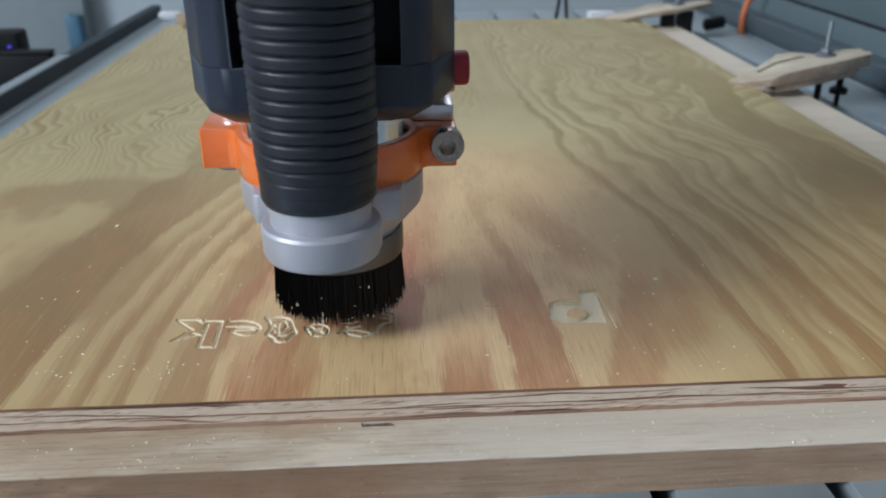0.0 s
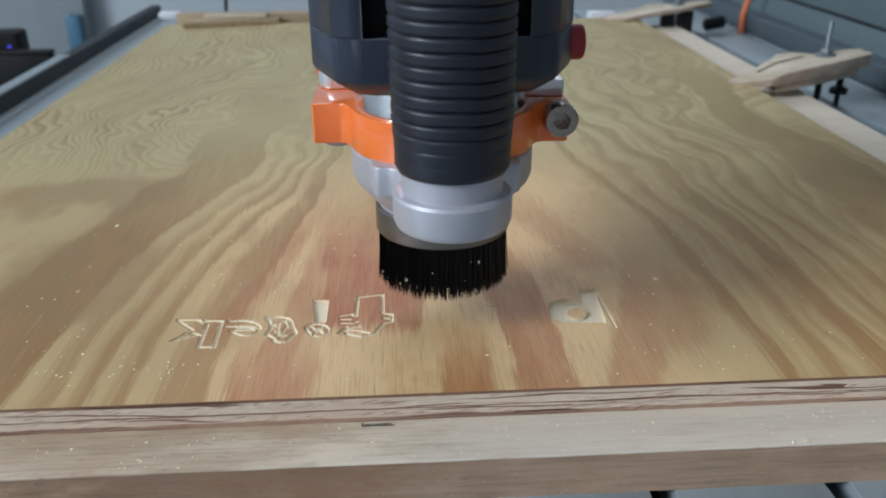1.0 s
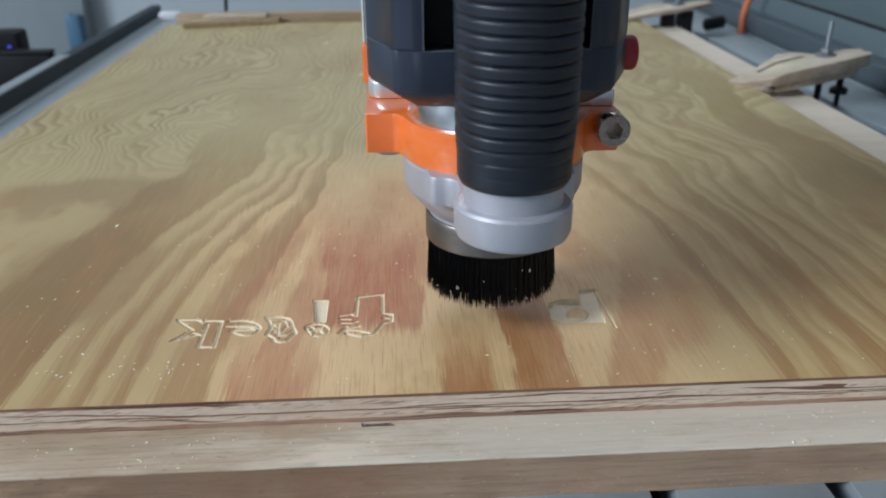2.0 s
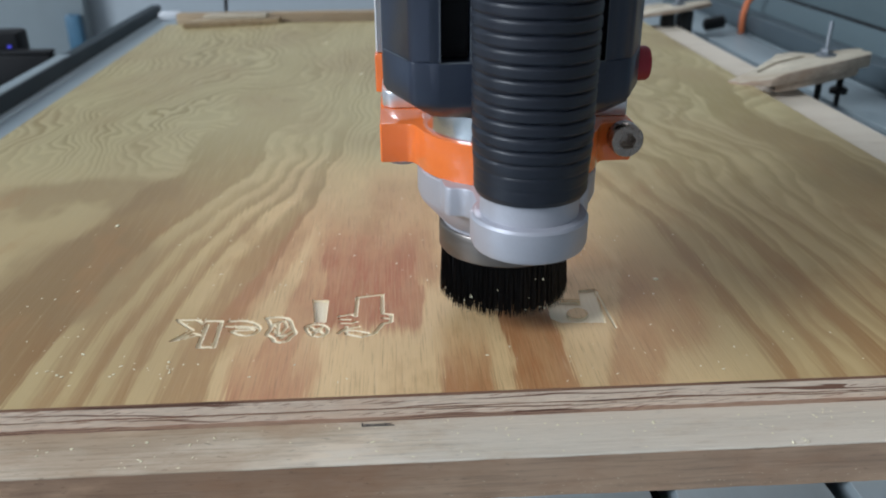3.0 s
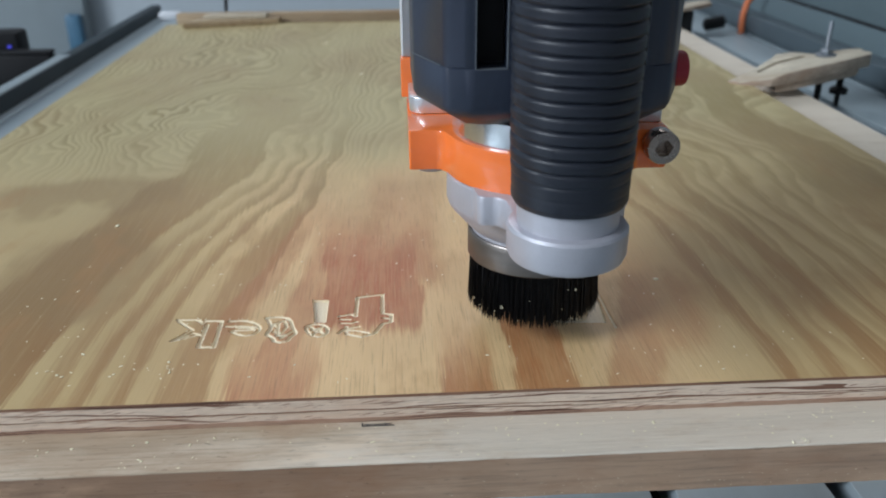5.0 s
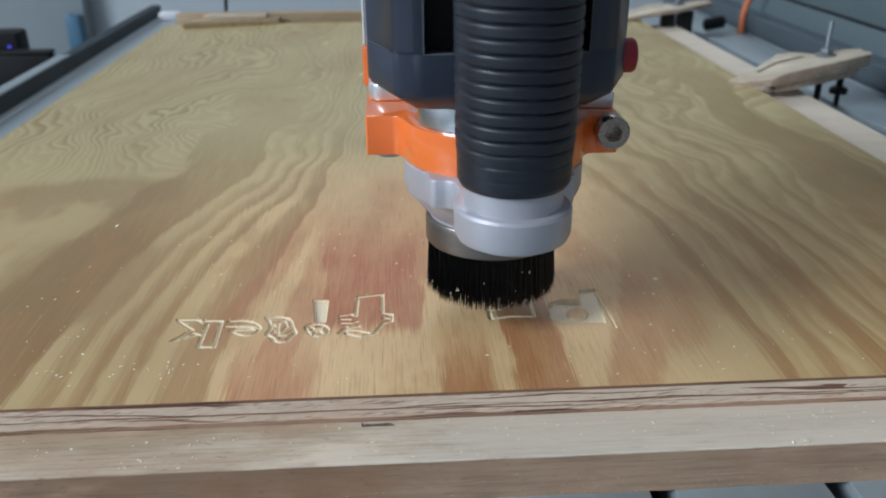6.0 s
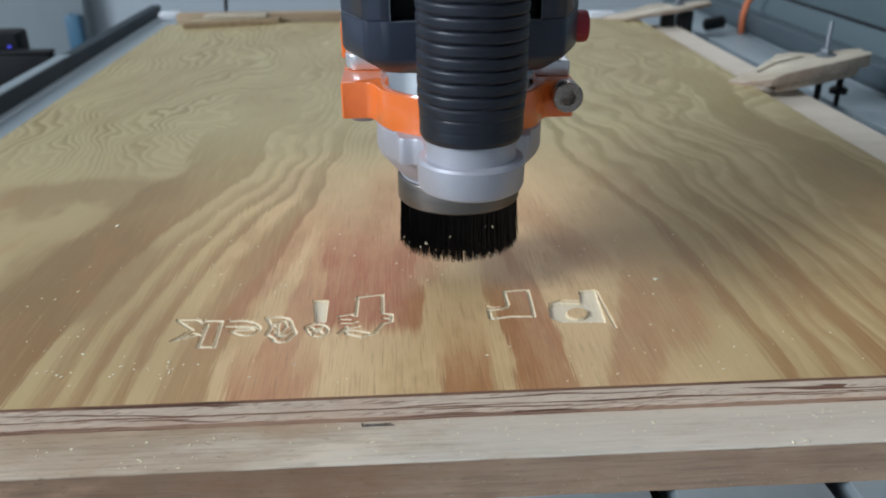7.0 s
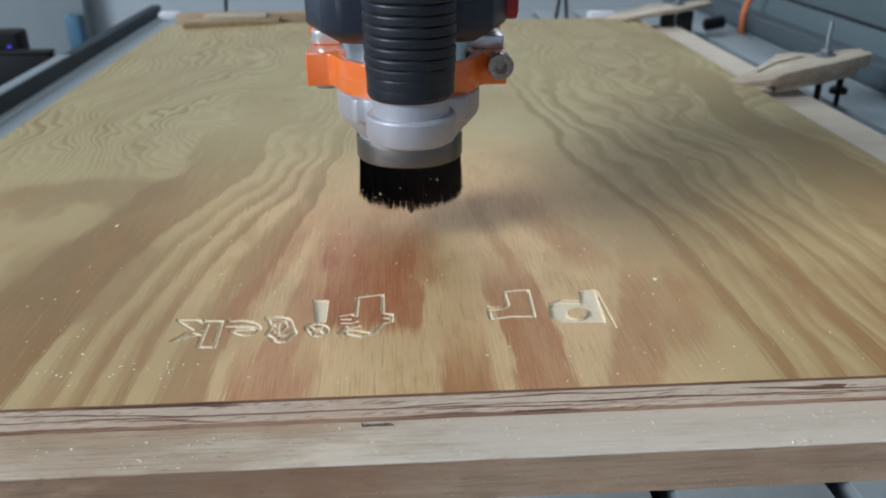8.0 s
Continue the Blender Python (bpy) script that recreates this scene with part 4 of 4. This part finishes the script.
def clutter():
    # black boxes with a blue light behind the low rail
    b = thing("power_supply", "black power supply box with a small blue light", "power supply", (-0.46, 0.9, -0.07))
    part("casing", box(-0.10, 0.064, 0.0, 0.03, 0, 0.064, 0.004), BLACK, b)
    part("indicator", box(0.053, 0.0565, -0.001, 0.001, 0.048, 0.0505), LED, b, "glowing blue light")
    c = thing("black_box", "low black plastic equipment box", "box", (-0.40, 0.88, -0.07))
    part("casing", box(-0.055, 0.042, 0.0, 0.018, 0, 0.044, 0.003), BLACK, c)
    part("lid", box(-0.055, 0.042, 0.0, 0.018, 0.0442, 0.047, 0.001), BLACK, c)
    # bent orange bracket by the side beam
    o = thing("orange_bracket", "bent orange cable bracket on the table", "bracket", (0.392, 0.925, TABLE_Z))
    bm = bmesh.new()
    path = [(0, 0), (0, 20), (3, 34), (10, 43), (22, 48)]
    for (x0, z0), (x1, z1) in zip(path, path[1:]):
        d = Vector((x1 - x0, 0, z1 - z0))
        m = Matrix.Translation((x0, 0, z0)) @ d.to_track_quat("Z", "Y").to_matrix().to_4x4()
        t = lathe([(3.5, -1), (3.5, d.length + 1)], 14)
        turned(t, m)
        me = bpy.data.meshes.new("tmp")
        t.to_mesh(me)
        bm.from_mesh(me)
        bpy.data.meshes.remove(me)
    part("tube", scaled(bm), DULL_ORANGE, o)
    part("knob", turned(scaled(lathe([(4, -14), (7, -12), (7, 8), (4, 10)], 20)), Matrix.Translation((-0.03, 0, 0.012)) @ Matrix.Rotation(radians(80), 4, "Y")), BLACK, o, "black knob")
    for x, y in ((0.2945, 0.885), (0.3145, 0.885)):
        k = thing("black_block", "small black plastic stop block beside the panel", "block", (x, y, -PLY_T if x < 0.3 else TABLE_Z), "stop blocks")
        part("block", scaled(box(-6.5, 6.5, 0, 12, 0, 17 if x < 0.3 else 31, 1.2)), BLACK, k)
    for x, y, w, h in ((0.228, 0.906, 0.030, 0.0285), (-0.282, 1.075, 0.026, 0.010)):
        k = thing("white_block", "small white plastic block on the table", "block", (x, y, TABLE_Z), "white blocks")
        part("block", box(-w / 2, w / 2, 0, 0.016, 0, h, 0.002), WHITE, k)
    # slack black cables against the wall
    for x, dx in ((-0.19, 0.006), (0.185, 0.012), (0.20, -0.006)):
        cv = bpy.data.curves.new("cable", "CURVE")
        cv.dimensions, cv.bevel_depth, cv.bevel_resolution = "3D", 0.002, 2
        sp = cv.splines.new("BEZIER")
        sp.bezier_points.add(2)
        for bp, co in zip(sp.bezier_points, ((x, 0.96, TABLE_Z + 0.002), (x + dx * 0.5, 0.965, 0.03), (x - dx, 0.98, 0.16))):
            bp.co = co
            bp.handle_left_type = bp.handle_right_type = "AUTO"
        cv.materials.append(BLACK)
        tagged(new("cable", cv), "thin black cable hanging behind the table", "cable", "cables")
    d = thing("grey_door", "grey painted door in the far wall", "door", (-1.12, 2.19, -0.9))
    part("leaf", box(-0.35, 0.35, -0.04, 0.0, 0.0, 2.0, 0.004), GREY_WALL, d)
    part("handle", box(0.31, 0.345, -0.07, -0.0405, 0.60, 0.73, 0.005), BLUE, d, "blue handle plate")


clutter()


def sawdust():
    rng = random.Random(11)
    bm = bmesh.new()
    for i in range(330):
        k = rng.uniform(0.00018, 0.0005) * (1.5 if rng.random() < 0.1 else 1)
        if i < 240:
            x, y, z = rng.uniform(-0.14, 0.15), 0.21 + abs(rng.gauss(0, 0.09)), 0.0
            if i % 11 == 0:
                x, y = -0.078 + rng.gauss(0, 0.014), 0.222 + abs(rng.gauss(0, 0.006))
            elif i % 9 == 0:
                x, y = 0.07 + rng.gauss(0, 0.03), 0.31 + rng.gauss(0, 0.04)
            if -0.084 < x < 0.078 and 0.232 < y < 0.276:
                continue
        else:
            x, y, z = rng.uniform(-0.12, 0.15), rng.uniform(0.1885, 0.2055), -PLY_T
        g = bmesh.ops.create_icosphere(bm, subdivisions=1, radius=k)["verts"]
        a = rng.uniform(0, 3.1)
        st = rng.uniform(0.8, 1.7)
        for v in g:
            u, w = v.co.x * st, v.co.y * rng.uniform(0.4, 0.9)
            v.co = Vector((x + u * math.cos(a) - w * math.sin(a), y + u * math.sin(a) + w * math.cos(a), z + 0.2 * k + v.co.z * 0.3))
    for x, y, k in ((-0.0630, 0.775, 0.0017), (-0.0265, 0.642, 0.0019), (0.0977, 0.2769, 0.0010), (-0.1263, 0.3458, 0.0011)):
        g = bmesh.ops.create_icosphere(bm, subdivisions=1, radius=k)["verts"]
        for v in g:
            v.co = Vector((x + v.co.x * rng.uniform(0.8, 1.3), y + v.co.y, 0.25 * k + v.co.z * 0.4))
    # short torn fibres standing along the cut letters
    for path, half, deep in GROOVES[:25]:
        for (ax, ay), (bx, by) in zip(path, path[1:]):
            run = math.hypot(bx - ax, by - ay)
            for i in range(int(run * 0.55 + rng.random())):
                t, side = rng.random(), rng.choice((-1, 1))
                nx, ny = -(by - ay) / run, (bx - ax) / run
                o = side * (half + rng.uniform(0.1, 0.35))
                x, y = (ax + (bx - ax) * t + nx * o) / 1000, (ay + (by - ay) * t + ny * o) / 1000
                a, ln, wd = rng.gauss(1.5, 0.7), rng.uniform(0.0004, 0.0011), rng.uniform(0.00006, 0.00016)
                u, w = Vector((math.cos(a), math.sin(a), 0)) * ln * 0.5, Vector((-math.sin(a), math.cos(a), 0)) * wd
                c, up = Vector((x, y, 0.00005)), Vector((0, 0, rng.uniform(0.0001, 0.0004)))
                vs = [bm.verts.new(c + d) for d in (-u - w, -u + w, u + w * 0.4 + up, u - w * 0.4 + up)]
                tp = bm.verts.new(c + up * 0.9 + u * 0.2)
                for q in range(4):
                    bm.faces.new((vs[q], vs[(q + 1) % 4], tp))
                bm.faces.new(vs[::-1])
    # dust and chips clinging to the sawn front face, thickest along its foot
    for i in range(110):
        x = rng.uniform(-0.02, 0.14) if i % 4 else rng.gauss(0.055, 0.004)
        z = TABLE_Z + 0.0003 + min(0.013, abs(rng.gauss(0, 0.0035)))
        k = rng.uniform(0.00006, 0.00014)
        g = bmesh.ops.create_icosphere(bm, subdivisions=1, radius=k)["verts"]
        for v in g:
            v.co = Vector((x + v.co.x * rng.uniform(0.8, 1.6), 0.1873 + v.co.y * 0.5, z + v.co.z * rng.uniform(0.6, 1.2)))
    # a few thin curled fibres torn from the board edge
    for i in range(9):
        x, y, z = (0.112 + rng.gauss(0, 0.004), 0.1879 + rng.uniform(-0.0003, 0.001), -PLY_T) if i < 5 else (rng.uniform(-0.1, 0.1), 0.2050, -PLY_T)
        a0, rad, tilt = rng.uniform(0, 6.2), rng.uniform(0.0004, 0.0011), rng.uniform(0.3, 1.4)
        prev = None
        for k in range(9):
            a = a0 + k * rng.uniform(0.3, 0.45)
            c = Vector((x + rad * math.cos(a), y + rad * math.sin(a) * math.cos(tilt), z + 0.0002 + rad * (1 + math.sin(a)) * math.sin(tilt)))
            cur = [bm.verts.new(c + Vector(d)) for d in ((0.00009, 0, 0), (-0.00009, 0.00005, 0), (0, -0.00005, 0.00012))]
            if prev:
                for q in range(3):
                    bm.faces.new((prev[q], prev[(q + 1) % 3], cur[(q + 1) % 3], cur[q]))
            prev = cur
    tagged(part("sawdust", bm, CHIP, None, "scattered pale sawdust and wood chips on the boards", smooth=False), category="sawdust", kind="stuff")


sawdust()


# ---- what moves ----
def motions():
    ax, ay = AXIS
    rows = [(0, 0.0, 0.0, 0.0), (0.1, 0.0, 0.3, 0.6), (0.2, 0.0, 0.3, 4.8), (0.3, 0.1, 0.3, 6.9), (0.4, 2.1, 0.4, 7.0), (0.5, 7.8, 0.6, 7.0), (0.7, 18.9, 0.9, 7.0), (0.9, 30.2, 1.2, 7.0), (1.1, 41.4, 1.6, 7.0), (1.2, 46.9, 1.5, 7.0), (1.3, 51.2, 1.3, 7.0), (1.4, 52.2, 1.2, 7.0), (1.5, 52.3, 1.3, 6.8), (1.6, 52.4, 1.5, 6.2), (1.7, 52.5, 1.5, 5.6), (2.5, 52.6, 1.4, 0.2), (2.6, 52.7, 1.4, 0.0), (2.8, 54.4, 1.4, 0.0), (2.9, 55.9, 1.4, 0.0), (3, 57.1, 1.6, 0.0), (3.1, 58.4, 2.0, 0.0), (3.2, 59.3, 2.7, 0.0), (3.3, 59.6, 3.7, 0.0), (3.4, 59.6, 5.0, 0.0), (3.5, 59.5, 7.0, 0.0), (3.6, 59.0, 9.3, 0.0), (3.7, 58.8, 11.6, 0.0), (3.8, 59.6, 13.7, 0.0), (3.9, 63.0, 14.7, 0.0), (4, 66.9, 15.4, 0.0), (4.1, 67.9, 14.9, 0.0), (4.2, 67.9, 11.6, 0.0), (4.3, 68.0, 8.2, 0.0), (4.4, 68.0, 4.6, 0.0), (4.5, 68.0, 0.9, 0.0), (4.6, 68.0, -2.7, 0.0), (4.7, 68.1, -4.8, 0.0), (4.85, 67.9, -6.4, 0.0), (5.2, 61.1, -6.7, 0.0), (5.55, 53.4, -6.7, 0.0), (5.7, 52.5, -4.4, 0.0), (5.8, 52.5, -1.0, 0.0), (5.9, 52.6, 1.4, 0.1), (6, 52.6, 1.9, 2.5), (6.1, 52.7, 2.6, 6.4), (6.2, 52.8, 2.9, 7.0), (6.4, 52.7, 3.0, 7.0), (6.5, 52.3, 4.9, 7.0), (6.6, 50.8, 9.7, 7.0), (6.8, 47.1, 19.6, 7.0), (7, 43.5, 30.1, 7.0), (7.5, 35.2, 55.3, 7.0), (8, 26.5, 81.0, 7.0)]
    walk(ROUTER, [(t, pose(ax + x / 1000, ay + y / 1000, z / 1000)) for t, x, y, z in rows])
    for ob, a, b in STRIPS:
        walk(ob, [(0.0, pose(0, 0, 0)), (a, pose(0, 0, 0)), (b, pose(0, 0, -0.0014)), (8.0, pose(0, 0, -0.0014))])


motions()
